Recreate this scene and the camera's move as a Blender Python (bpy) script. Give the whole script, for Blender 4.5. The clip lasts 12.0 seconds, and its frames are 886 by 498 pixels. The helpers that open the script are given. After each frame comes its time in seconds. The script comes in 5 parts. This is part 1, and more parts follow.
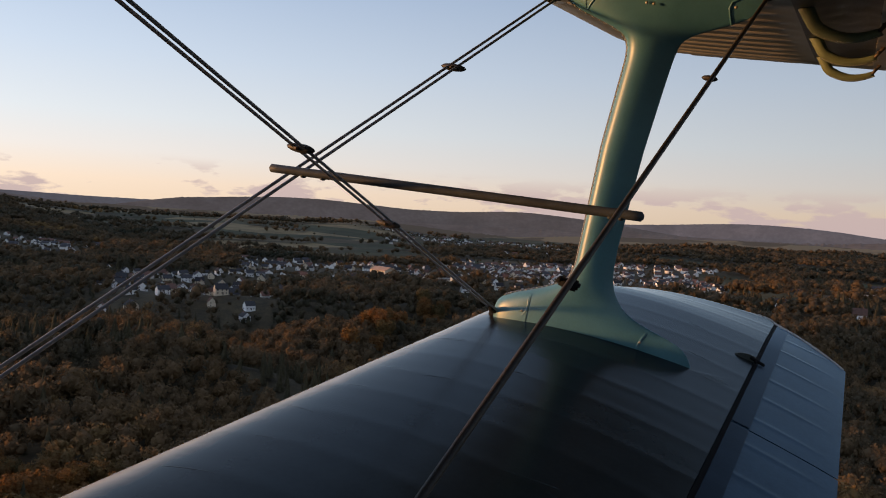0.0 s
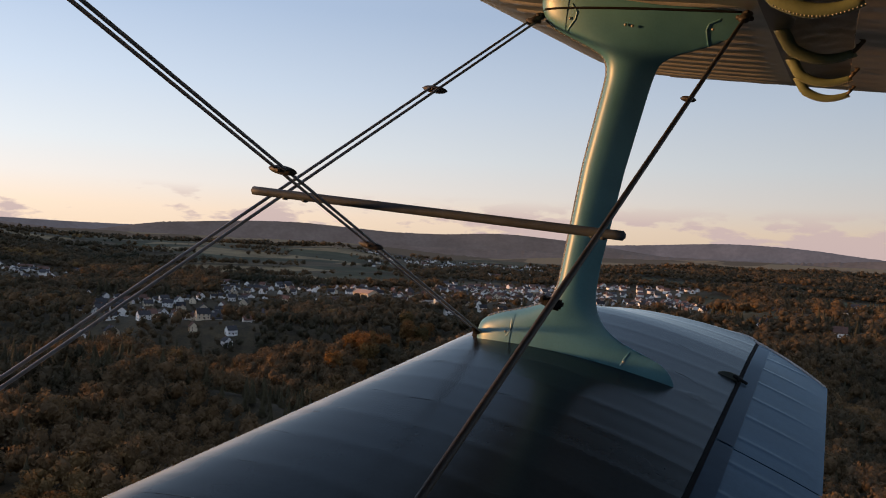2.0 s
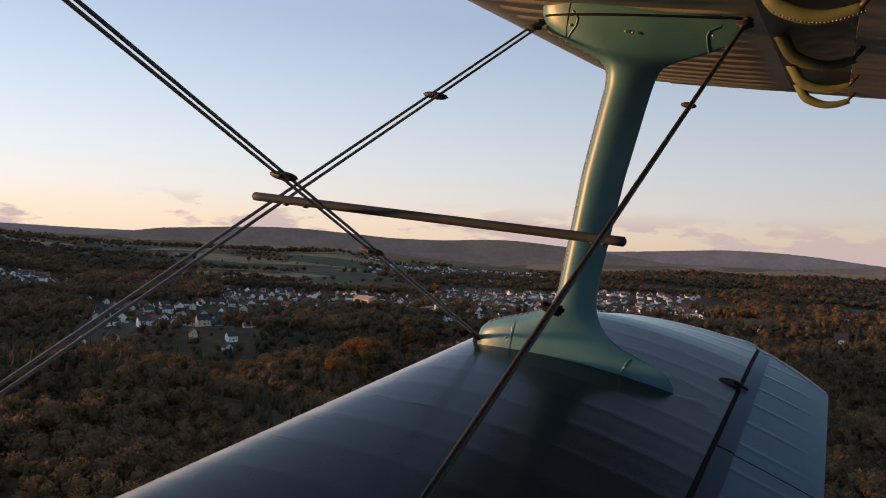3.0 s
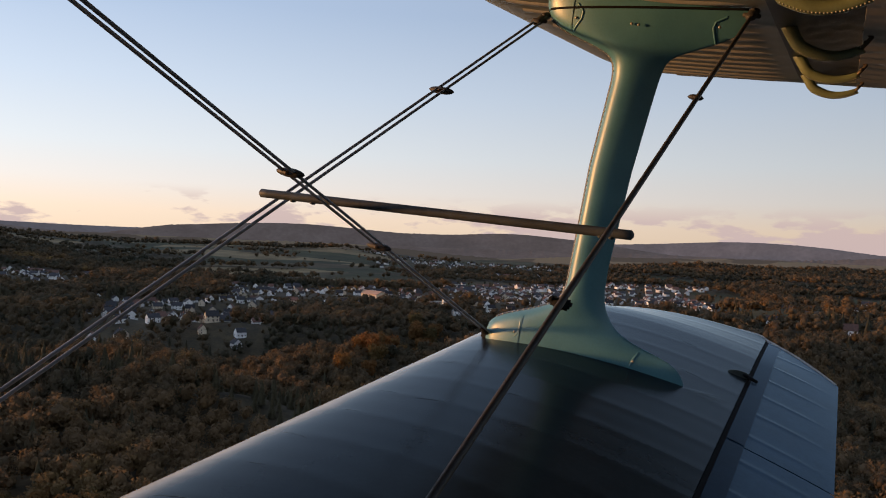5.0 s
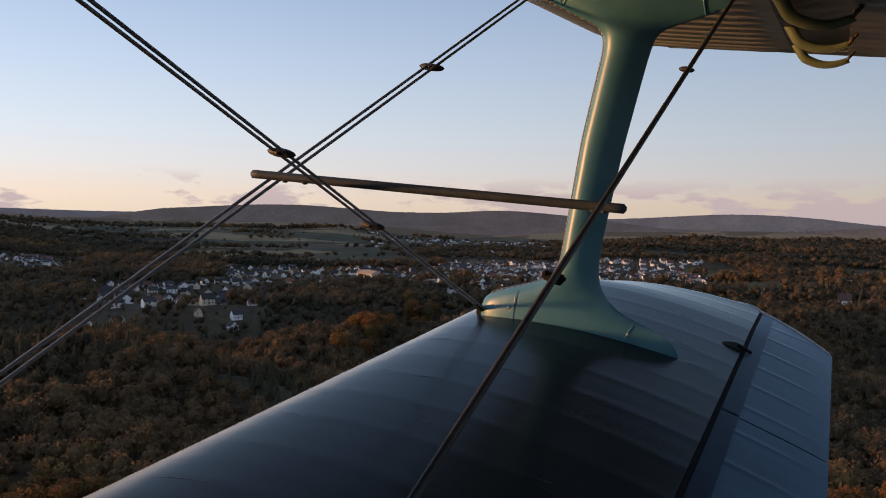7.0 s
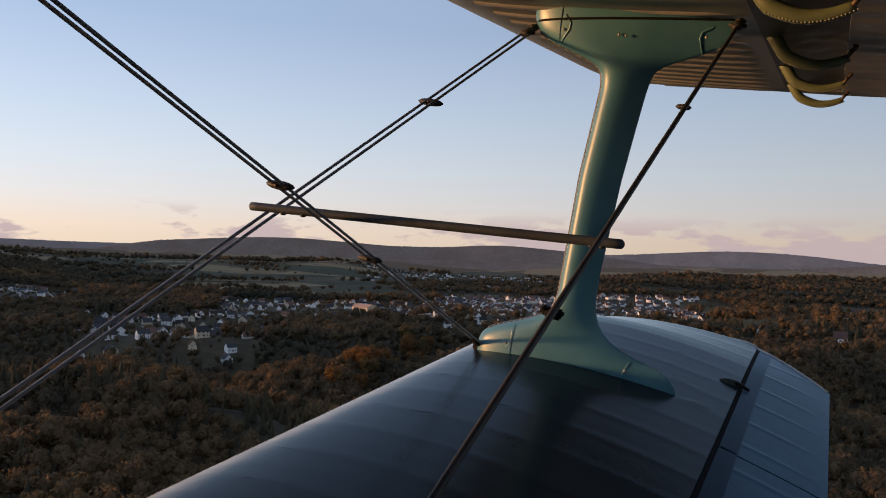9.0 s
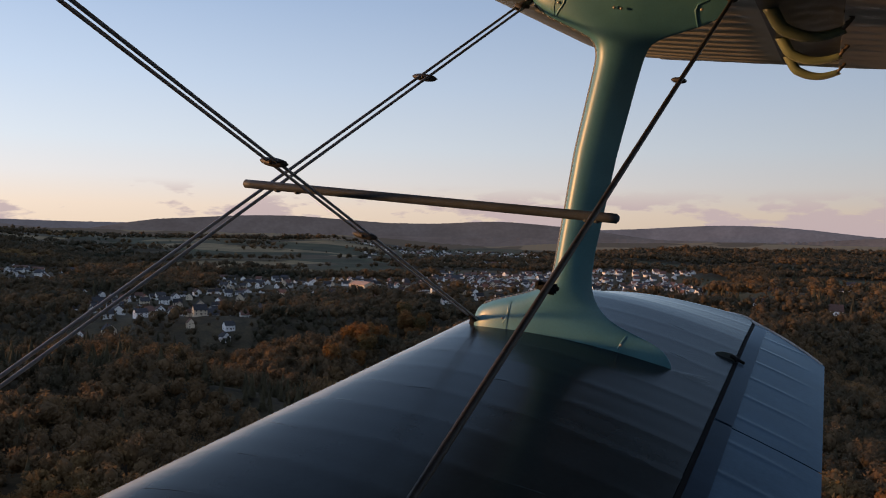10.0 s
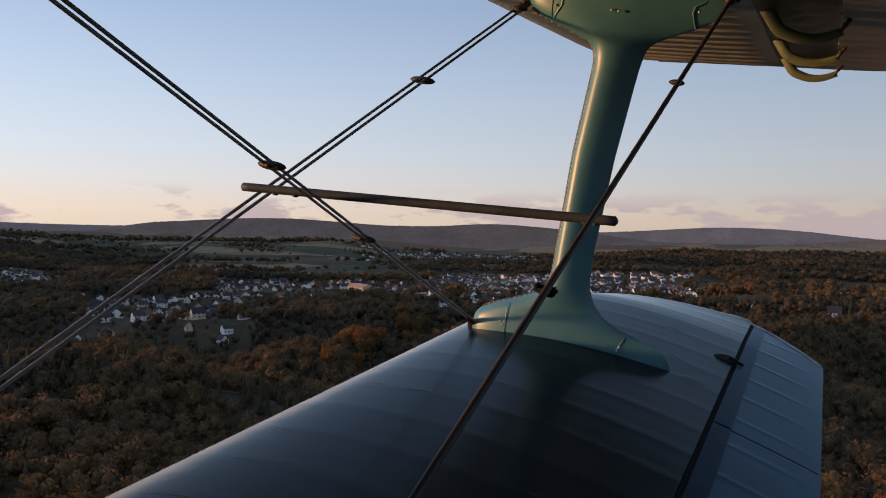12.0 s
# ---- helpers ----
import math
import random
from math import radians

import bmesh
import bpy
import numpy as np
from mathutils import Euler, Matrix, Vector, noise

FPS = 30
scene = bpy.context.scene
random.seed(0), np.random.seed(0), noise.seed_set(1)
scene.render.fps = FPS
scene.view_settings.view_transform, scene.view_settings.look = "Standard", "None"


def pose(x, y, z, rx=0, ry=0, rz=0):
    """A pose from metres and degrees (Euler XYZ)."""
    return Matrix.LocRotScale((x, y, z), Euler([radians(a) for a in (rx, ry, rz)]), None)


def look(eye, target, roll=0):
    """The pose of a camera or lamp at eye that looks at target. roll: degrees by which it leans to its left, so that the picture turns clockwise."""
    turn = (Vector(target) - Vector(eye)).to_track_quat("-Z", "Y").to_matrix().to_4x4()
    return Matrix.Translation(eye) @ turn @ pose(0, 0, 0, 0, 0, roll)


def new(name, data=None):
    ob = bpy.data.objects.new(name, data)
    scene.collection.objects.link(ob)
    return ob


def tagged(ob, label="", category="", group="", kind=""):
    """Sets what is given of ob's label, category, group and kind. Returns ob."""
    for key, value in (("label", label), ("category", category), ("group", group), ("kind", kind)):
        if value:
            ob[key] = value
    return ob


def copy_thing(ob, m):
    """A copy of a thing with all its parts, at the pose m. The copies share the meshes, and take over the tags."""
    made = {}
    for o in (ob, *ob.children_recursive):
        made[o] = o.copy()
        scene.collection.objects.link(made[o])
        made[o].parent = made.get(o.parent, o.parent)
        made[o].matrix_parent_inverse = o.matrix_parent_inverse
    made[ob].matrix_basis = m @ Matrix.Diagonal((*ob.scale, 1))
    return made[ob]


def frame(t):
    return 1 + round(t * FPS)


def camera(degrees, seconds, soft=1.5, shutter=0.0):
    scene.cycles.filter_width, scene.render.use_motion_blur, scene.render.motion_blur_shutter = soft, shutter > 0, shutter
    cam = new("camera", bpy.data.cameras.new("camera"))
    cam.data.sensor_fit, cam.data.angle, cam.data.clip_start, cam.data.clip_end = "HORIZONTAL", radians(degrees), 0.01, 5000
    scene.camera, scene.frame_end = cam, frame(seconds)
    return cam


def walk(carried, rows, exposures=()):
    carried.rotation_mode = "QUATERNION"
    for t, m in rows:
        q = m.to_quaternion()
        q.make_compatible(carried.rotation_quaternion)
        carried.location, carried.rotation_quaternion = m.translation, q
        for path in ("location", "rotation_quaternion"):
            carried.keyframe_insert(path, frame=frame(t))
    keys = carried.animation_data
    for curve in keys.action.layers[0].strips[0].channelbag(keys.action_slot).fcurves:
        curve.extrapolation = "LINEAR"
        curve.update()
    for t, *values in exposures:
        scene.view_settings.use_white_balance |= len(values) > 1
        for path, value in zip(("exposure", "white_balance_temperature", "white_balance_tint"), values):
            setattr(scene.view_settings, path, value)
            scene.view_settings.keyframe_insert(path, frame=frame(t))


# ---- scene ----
# The camera, held in the cabin of a biplane; it looks out along the starboard wing.
CAM_Z = 70.0
cam = camera(55.2, 12.0, soft=1.0)
PATH = [  # seconds, pitch, roll, yaw, x, y, z
    (0.0, -1.83, -3.25, 1.03, -0.0046, 0.0001, 0.0070),
    (0.5, -1.77, -2.60, 0.78, -0.0022, -0.0029, 0.0038),
    (1.0, -1.44, -2.47, 0.31, -0.0103, -0.0069, 0.0048),
    (1.5, -0.57, -2.94, 0.09, -0.0036, -0.0004, 0.0025),
    (2.0, -0.26, -2.76, -0.14, -0.0043, 0.0004, 0.0021),
    (2.5, -0.05, -2.79, -0.21, -0.0044, -0.0018, 0.0008),
    (3.0, 0.15, -2.80, -0.11, -0.0052, -0.0007, 0.0011),
    (5.0, -0.25, -2.27, 0.39, -0.0049, -0.0002, 0.0036),
    (5.5, -0.52, -2.00, 0.38, -0.0033, -0.0034, 0.0002),
    (6.0, -0.97, -1.79, 0.10, -0.0028, -0.0040, 0.0043),
    (6.5, -1.61, -0.99, 0.00, -0.0002, -0.0022, 0.0016),
    (7.0, -1.72, -1.13, 0.00, -0.0013, -0.0006, 0.0013),
    (9.0, 0.61, -1.65, -0.25, -0.0063, 0.0013, -0.0005),
    (9.5, -0.13, -1.37, -0.43, -0.0026, 0.0032, -0.0021),
    (10.0, -0.97, -1.16, -0.47, -0.0008, 0.0044, -0.0024),
    (10.5, -1.01, -1.19, -0.55, -0.0031, 0.0003, -0.0032),
    (11.0, -0.85, -1.17, -0.56, -0.0033, 0.0070, -0.0036),
    (11.5, -0.69, -0.88, -0.62, -0.0042, 0.0071, -0.0023),
    (12.0, -0.80, -1.04, -0.60, -0.0016, 0.0090, -0.0012),
]
walk(cam, [(t, pose(x, y, CAM_Z + z, 90 + p, r, w)) for t, p, r, w, x, y, z in PATH],
     exposures=((0.0, 0.0, 6750, 10), (3.0, 0.07, 6750, 10), (5.5, 0.07, 6700, 10), (7.0, -0.05, 6350, 10), (9.5, -0.06, 6400, 10), (12.0, -0.12, 6300, 10)))

# World: evening sky, the sun just above the horizon, abeam to the left of the view.
SUN_AZ, SUN_EL = -90.0, 2.8          # degrees, clockwise from +y; above the horizon
world = bpy.data.worlds.new("evening_sky")
scene.world = world
world.use_nodes = True
wt = world.node_tree
wt.nodes.clear()


def wnode(kind, **kw):
    n = wt.nodes.new(kind)
    for k, v in kw.items():
        n.inputs[k].default_value = v
    return n


sky = wt.nodes.new("ShaderNodeTexSky")
sky.sky_type, sky.sun_disc = "NISHITA", False
sky.sun_elevation, sky.sun_rotation = radians(SUN_EL), radians(SUN_AZ % 360)
sky.altitude, sky.air_density, sky.dust_density, sky.ozone_density = 300, 1.0, 1.2, 1.5
geo = wt.nodes.new("ShaderNodeTexCoord")
sep = wt.nodes.new("ShaderNodeSeparateXYZ")
wt.links.new(geo.outputs["Generated"], sep.inputs[0])
# thin clouds low over the horizon
stretch = wt.nodes.new("ShaderNodeMapping")
stretch.inputs["Scale"].default_value = (13.0, 13.0, 44.0)
stretch.inputs["Location"].default_value = (0.3, 1.7, 0.0)
wt.links.new(geo.outputs["Generated"], stretch.inputs[0])
cl = wnode("ShaderNodeTexNoise", Scale=1.0, Detail=7.0, Roughness=0.55)
wt.links.new(stretch.outputs[0], cl.inputs["Vector"])
clr = wt.nodes.new("ShaderNodeValToRGB")
clr.color_ramp.elements[0].position, clr.color_ramp.elements[1].position = 0.55, 0.62
# heaped most in two banks ahead, thin streaks elsewhere
side = wt.nodes.new("ShaderNodeMath")
side.operation = "MULTIPLY_ADD"
side.inputs[1].default_value, side.inputs[2].default_value = 0.5, 0.5
wt.links.new(sep.outputs["X"], side.inputs[0])
banks = wt.nodes.new("ShaderNodeValToRGB")
banks.color_ramp.elements[0].position, banks.color_ramp.elements[0].color = 0.0, (0.02, 0.02, 0.02, 1)
banks.color_ramp.elements[1].position, banks.color_ramp.elements[1].color = 1.0, (0.02, 0.02, 0.02, 1)
for at, v in ((0.20, 0.02), (0.43, 0.0), (0.475, 0.08), (0.57, 0.09), (0.60, 0.02), (0.63, 0.07), (0.75, 0.09), (0.80, 0.03)):
    banks.color_ramp.elements.new(at).color = (v, v, v, 1)
wt.links.new(side.outputs[0], banks.inputs[0])
heap = wt.nodes.new("ShaderNodeMath")
heap.operation = "ADD"
wt.links.new(cl.outputs["Fac"], heap.inputs[0])
wt.links.new(banks.outputs[0], heap.inputs[1])
wt.links.new(heap.outputs[0], clr.inputs[0])
band = wt.nodes.new("ShaderNodeValToRGB")     # clouds only within a few degrees of the horizon
band.color_ramp.elements[0].position, band.color_ramp.elements[0].color = 0.0, (1, 1, 1, 1)
band.color_ramp.elements[1].position, band.color_ramp.elements[1].color = 0.056, (0, 0, 0, 1)
be = band.color_ramp.elements.new(0.034)
be.color = (0.9, 0.9, 0.9, 1)
wt.links.new(sep.outputs["Z"], band.inputs[0])
both = wt.nodes.new("ShaderNodeMath")
both.operation = "MULTIPLY"
wt.links.new(clr.outputs[0], both.inputs[0])
wt.links.new(band.outputs[0], both.inputs[1])
grad = wt.nodes.new("ShaderNodeValToRGB")     # rose haze at the horizon, clear blue above
ge = grad.color_ramp.elements
ge[0].position, ge[0].color = 0.0, (0.95, 0.75, 0.57, 1)
ge[1].position, ge[1].color = 0.90, (0.34, 0.45, 0.70, 1)
for pos, col in ((0.028, (0.99, 0.81, 0.66, 1)), (0.06, (0.90, 0.86, 0.845, 1)), (0.10, (0.79, 0.852, 0.927, 1)), (0.17, (0.632, 0.748, 0.92, 1)), (0.26, (0.455, 0.59, 0.82, 1)), (0.45, (0.39, 0.51, 0.76, 1))):
    e = ge.new(pos)
    e.color = col
wt.links.new(sep.outputs["Z"], grad.inputs[0])
SKY, HAZE = 0.07, 0.86
up = wt.nodes.new("ShaderNodeMixRGB")
up.blend_type = "MULTIPLY"
up.inputs[0].default_value, up.inputs[2].default_value = 1.0, (SKY, SKY, SKY, 1)
wt.links.new(sky.outputs[0], up.inputs[1])
hz = wt.nodes.new("ShaderNodeMixRGB")
hz.inputs[0].default_value = HAZE
wt.links.new(up.outputs[0], hz.inputs[1])
# the sky is brighter towards the sun
sunward = wt.nodes.new("ShaderNodeVectorMath")
sunward.operation = "DOT_PRODUCT"
sunward.inputs[1].default_value = (math.sin(radians(SUN_AZ)), math.cos(radians(SUN_AZ)), 0)
wt.links.new(geo.outputs["Generated"], sunward.inputs[0])
gain = wt.nodes.new("ShaderNodeMath")
gain.operation = "MULTIPLY_ADD"
gain.inputs[1].default_value, gain.inputs[2].default_value = 0.42, 0.94
wt.links.new(sunward.outputs["Value"], gain.inputs[0])
glow = wt.nodes.new("ShaderNodeVectorMath")
glow.operation = "SCALE"
wt.links.new(grad.outputs[0], glow.inputs[0])
wt.links.new(gain.outputs[0], glow.inputs["Scale"])
wt.links.new(glow.outputs[0], hz.inputs[2])
cm = wt.nodes.new("ShaderNodeMixRGB")
cm.inputs[2].default_value = (0.56, 0.44, 0.45, 1)
cmf = wt.nodes.new("ShaderNodeMath")
cmf.operation = "MULTIPLY"
cmf.inputs[1].default_value = 0.92
wt.links.new(both.outputs[0], cmf.inputs[0])
wt.links.new(cmf.outputs[0], cm.inputs[0])
wt.links.new(hz.outputs[0], cm.inputs[1])
bg = wnode("ShaderNodeBackground", Strength=1.0)
wt.links.new(cm.outputs[0], bg.inputs[0])
wout = wt.nodes.new("ShaderNodeOutputWorld")
wt.links.new(bg.outputs[0], wout.inputs[0])

sun = new("sun", bpy.data.lights.new("sun", "SUN"))
sun.data.energy, sun.data.angle, sun.data.color = 5.0, radians(5.0), (1.0, 0.47, 0.17)
sa, se = radians(SUN_AZ), radians(SUN_EL)
to_sun = Vector((math.sin(sa) * math.cos(se), math.cos(sa) * math.cos(se), math.sin(se)))
sun.matrix_world = look((0, 0, 300), Vector((0, 0, 300)) - to_sun)


# ---- materials
def material(name, base, rough=0.6, metal=0.0, vary=0.25, scale=6.0, fine=60.0, bump=0.1, random_part=0.0, tint=None, coat=0.0, coords="Object", spec=0.5):
    """A procedural surface: base colour with broad stains and fine grain, bump and uneven gloss."""
    m = bpy.data.materials.new(name)
    m.use_nodes = True
    nt = m.node_tree
    b = nt.nodes["Principled BSDF"]
    tc = nt.nodes.new("ShaderNodeTexCoord")
    n1 = nt.nodes.new("ShaderNodeTexNoise")
    n1.inputs["Scale"].default_value, n1.inputs["Detail"].default_value = scale, 5.0
    n2 = nt.nodes.new("ShaderNodeTexNoise")
    n2.inputs["Scale"].default_value, n2.inputs["Detail"].default_value = fine, 4.0
    nt.links.new(tc.outputs[coords], n1.inputs["Vector"])
    nt.links.new(tc.outputs[coords], n2.inputs["Vector"])
    mix = nt.nodes.new("ShaderNodeMixRGB")
    dark = [c * (1 - vary) for c in base]
    light = [min(1, c * (1 + vary)) for c in (tint or base)]
    mix.inputs[1].default_value, mix.inputs[2].default_value = (*dark, 1), (*light, 1)
    ramp = nt.nodes.new("ShaderNodeValToRGB")
    ramp.color_ramp.elements[0].position, ramp.color_ramp.elements[1].position = 0.3, 0.7
    nt.links.new(n1.outputs["Fac"], ramp.inputs[0])
    nt.links.new(ramp.outputs[0], mix.inputs[0])
    grain = nt.nodes.new("ShaderNodeMixRGB")
    grain.blend_type = "OVERLAY"
    grain.inputs[0].default_value = min(0.6, vary * 1.2)
    nt.links.new(mix.outputs[0], grain.inputs[1])
    nt.links.new(n2.outputs["Fac"], grain.inputs[2])
    last = grain.outputs[0]
    if random_part:
        info = nt.nodes.new("ShaderNodeObjectInfo")
        hsv = nt.nodes.new("ShaderNodeHueSaturation")
        rng = nt.nodes.new("ShaderNodeMapRange")
        rng.inputs["To Min"].default_value, rng.inputs["To Max"].default_value = 1 - random_part, 1 + random_part
        nt.links.new(info.outputs["Random"], rng.inputs["Value"])
        nt.links.new(rng.outputs[0], hsv.inputs["Value"])
        nt.links.new(last, hsv.inputs["Color"])
        last = hsv.outputs[0]
    nt.links.new(last, b.inputs["Base Color"])
    rr = nt.nodes.new("ShaderNodeMapRange")
    rr.inputs["To Min"].default_value, rr.inputs["To Max"].default_value = rough * 0.82, min(1, rough * 1.18)
    nt.links.new(n1.outputs["Fac"], rr.inputs["Value"])
    nt.links.new(rr.outputs[0], b.inputs["Roughness"])
    b.inputs["Metallic"].default_value = metal
    b.inputs["Specular IOR Level"].default_value = spec
    b.inputs["Coat Weight"].default_value, b.inputs["Coat Roughness"].default_value = coat, 0.25
    if bump:
        bp = nt.nodes.new("ShaderNodeBump")
        bp.inputs["Strength"].default_value, bp.inputs["Distance"].default_value = bump, 0.01
        nt.links.new(n2.outputs["Fac"], bp.inputs["Height"])
        nt.links.new(bp.outputs[0], b.inputs["Normal"])
    return m


def foliage(name, shades, scale, random_tree=True, through_=0.4):
    """Leaves: several autumn shades, by tree and by patch."""
    m = bpy.data.materials.new(name)
    m.use_nodes = True
    nt = m.node_tree
    b = nt.nodes["Principled BSDF"]
    geo_ = nt.nodes.new("ShaderNodeNewGeometry")
    n1 = nt.nodes.new("ShaderNodeTexNoise")
    n1.inputs["Scale"].default_value, n1.inputs["Detail"].default_value = scale, 3.0
    nt.links.new(geo_.outputs["Position"], n1.inputs["Vector"])
    ramp = nt.nodes.new("ShaderNodeValToRGB")
    el = ramp.color_ramp.elements
    el[0].color, el[1].color = (*shades[0], 1), (*shades[-1], 1)
    el[0].position, el[1].position = 0.0, 1.0
    for i, s in enumerate(shades[1:-1], 1):
        el.new(i / (len(shades) - 1)).color = (*s, 1)
    n3 = nt.nodes.new("ShaderNodeTexNoise")
    n3.inputs["Scale"].default_value, n3.inputs["Detail"].default_value = scale * 0.16, 2.0
    nt.links.new(geo_.outputs["Position"], n3.inputs["Vector"])
    blend = nt.nodes.new("ShaderNodeMath")
    blend.operation = "ADD"
    nt.links.new(n1.outputs["Fac"], blend.inputs[0])
    nt.links.new(n3.outputs["Fac"], blend.inputs[1])
    spread = nt.nodes.new("ShaderNodeMapRange")
    spread.inputs["From Min"].default_value, spread.inputs["From Max"].default_value = 0.72, 1.28
    nt.links.new(blend.outputs[0], spread.inputs["Value"])
    last = spread.outputs[0]
    if random_tree:
        info = nt.nodes.new("ShaderNodeObjectInfo")
        mixv = nt.nodes.new("ShaderNodeMath")
        mixv.operation = "MULTIPLY_ADD"
        nt.links.new(info.outputs["Random"], mixv.inputs[0])
        mixv.inputs[1].default_value = 0.65
        half = nt.nodes.new("ShaderNodeMath")
        half.operation = "MULTIPLY"
        half.inputs[1].default_value = 0.35
        nt.links.new(last, half.inputs[0])
        nt.links.new(half.outputs[0], mixv.inputs[2])
        last = mixv.outputs[0]
    else:
        tone = nt.nodes.new("ShaderNodeAttribute")
        tone.attribute_name = "tone"
        mixv = nt.nodes.new("ShaderNodeMixRGB")
        mixv.inputs[0].default_value = 0.5
        nt.links.new(last, mixv.inputs[1])
        nt.links.new(tone.outputs["Fac"], mixv.inputs[2])
        last = mixv.outputs[0]
    nt.links.new(last, ramp.inputs[0])
    hsv = nt.nodes.new("ShaderNodeHueSaturation")
    rng = nt.nodes.new("ShaderNodeMapRange")
    rng.inputs["To Min"].default_value, rng.inputs["To Max"].default_value = 0.84, 1.16
    nt.links.new(geo_.outputs["Random Per Island"], rng.inputs["Value"])
    nt.links.new(rng.outputs[0], hsv.inputs["Value"])
    nt.links.new(ramp.outputs[0], hsv.inputs["Color"])
    nt.links.new(hsv.outputs[0], b.inputs["Base Color"])
    b.inputs["Roughness"].default_value = 0.75
    tr = nt.nodes.new("ShaderNodeBsdfTranslucent")     # light shines through the leaves
    both_ = nt.nodes.new("ShaderNodeMixShader")
    both_.inputs[0].default_value = through_
    nt.links.new(hsv.outputs[0], tr.inputs["Color"])
    nt.links.new(b.outputs[0], both_.inputs[1])
    nt.links.new(tr.outputs[0], both_.inputs[2])
    nt.links.new(both_.outputs[0], nt.nodes["Material Output"].inputs["Surface"])
    b.inputs["Specular IOR Level"].default_value = 0.12
    return m


AUTUMN = [(0.092, 0.082, 0.038), (0.142, 0.096, 0.038), (0.178, 0.096, 0.036), (0.200, 0.094, 0.032), (0.220, 0.128, 0.042)]
DARKWOOD = [(0.049, 0.052, 0.034), (0.078, 0.066, 0.040), (0.116, 0.084, 0.048), (0.164, 0.104, 0.052), (0.250, 0.158, 0.062)]
FIR = [(0.064, 0.060, 0.040), (0.086, 0.076, 0.045), (0.110, 0.090, 0.047)]
m_autumn = foliage("autumn_leaves", AUTUMN, 0.25)
m_wood = foliage("mixed_autumn_woods", DARKWOOD, 0.035, False)
m_fir = foliage("fir_needles", FIR, 0.3)
m_firwood = foliage("fir_woods", FIR, 0.05, False)
m_bark = material("bark", (0.07, 0.05, 0.035), 0.9, scale=3, fine=25, bump=0.6)
m_teal = material("turquoise_paint", (0.058, 0.190, 0.240), 0.42, vary=0.10, scale=5, fine=90, bump=0.03, tint=(0.068, 0.204, 0.244), spec=0.8)
m_fabric = material("doped_grey_fabric", (0.0160, 0.0205, 0.0215), 0.23, vary=0.16, scale=3.0, fine=45, bump=0.025)
m_flap = material("doped_blue_grey_fabric", (0.042, 0.080, 0.125), 0.25, vary=0.14, scale=3.5, fine=50, bump=0.03, spec=0.14)
# darker blue for the shaded nose behind the hinge gap
m_nose = material("shaded_blue_nose", (0.014, 0.024, 0.040), 0.40, vary=0.18, scale=6, fine=60, bump=0.03, spec=0.04)


def dope(m, ior, sheen):
    """A thin bluish sheen of dope over the fabric, stronger at a low angle."""
    nt = m.node_tree
    b = nt.nodes["Principled BSDF"]
    b.inputs["Specular IOR Level"].default_value = 0.0
    fr = nt.nodes.new("ShaderNodeFresnel")
    fr.inputs["IOR"].default_value = ior
    gl = nt.nodes.new("ShaderNodeBsdfGlossy")
    gl.inputs["Color"].default_value = (*sheen, 1)
    nt.links.new(b.inputs["Roughness"].links[0].from_socket, gl.inputs["Roughness"])
    nt.links.new(b.inputs["Normal"].links[0].from_socket, gl.inputs["Normal"])
    mx = nt.nodes.new("ShaderNodeMixShader")
    nt.links.new(fr.outputs[0], mx.inputs[0])
    nt.links.new(b.outputs[0], mx.inputs[1])
    nt.links.new(gl.outputs[0], mx.inputs[2])
    nt.links.new(mx.outputs[0], nt.nodes["Material Output"].inputs["Surface"])


dope(m_fabric, 1.155, (0.82, 0.94, 1.0))
dope(m_flap, 1.12, (0.76, 0.92, 1.0))
dope(m_nose, 1.12, (0.70, 0.88, 1.0))
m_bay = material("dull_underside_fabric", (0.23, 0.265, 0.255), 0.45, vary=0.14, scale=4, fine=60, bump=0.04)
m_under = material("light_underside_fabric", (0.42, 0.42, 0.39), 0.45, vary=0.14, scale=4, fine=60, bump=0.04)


def lit_nose(m, x0, wide, colour):
    """Warm sunlit rim painted along the leading edge at x0, fading out aft."""
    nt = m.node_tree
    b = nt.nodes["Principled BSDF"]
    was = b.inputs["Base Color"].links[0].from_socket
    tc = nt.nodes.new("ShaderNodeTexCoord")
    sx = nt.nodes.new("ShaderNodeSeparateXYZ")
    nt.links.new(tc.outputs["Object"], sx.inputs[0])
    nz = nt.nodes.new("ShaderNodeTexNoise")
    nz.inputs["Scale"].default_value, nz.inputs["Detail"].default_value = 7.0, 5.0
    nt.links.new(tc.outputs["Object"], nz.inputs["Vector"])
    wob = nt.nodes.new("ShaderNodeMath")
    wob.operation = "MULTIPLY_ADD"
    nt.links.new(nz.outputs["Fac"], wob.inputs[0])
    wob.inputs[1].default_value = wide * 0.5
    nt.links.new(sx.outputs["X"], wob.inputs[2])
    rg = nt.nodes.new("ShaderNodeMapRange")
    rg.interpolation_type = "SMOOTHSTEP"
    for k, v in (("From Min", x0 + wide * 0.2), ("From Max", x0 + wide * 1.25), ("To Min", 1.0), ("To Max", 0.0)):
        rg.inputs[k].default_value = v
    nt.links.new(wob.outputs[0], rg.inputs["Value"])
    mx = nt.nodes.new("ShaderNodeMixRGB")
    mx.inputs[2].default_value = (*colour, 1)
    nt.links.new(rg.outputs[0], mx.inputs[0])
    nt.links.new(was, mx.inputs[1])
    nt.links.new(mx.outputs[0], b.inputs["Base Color"])


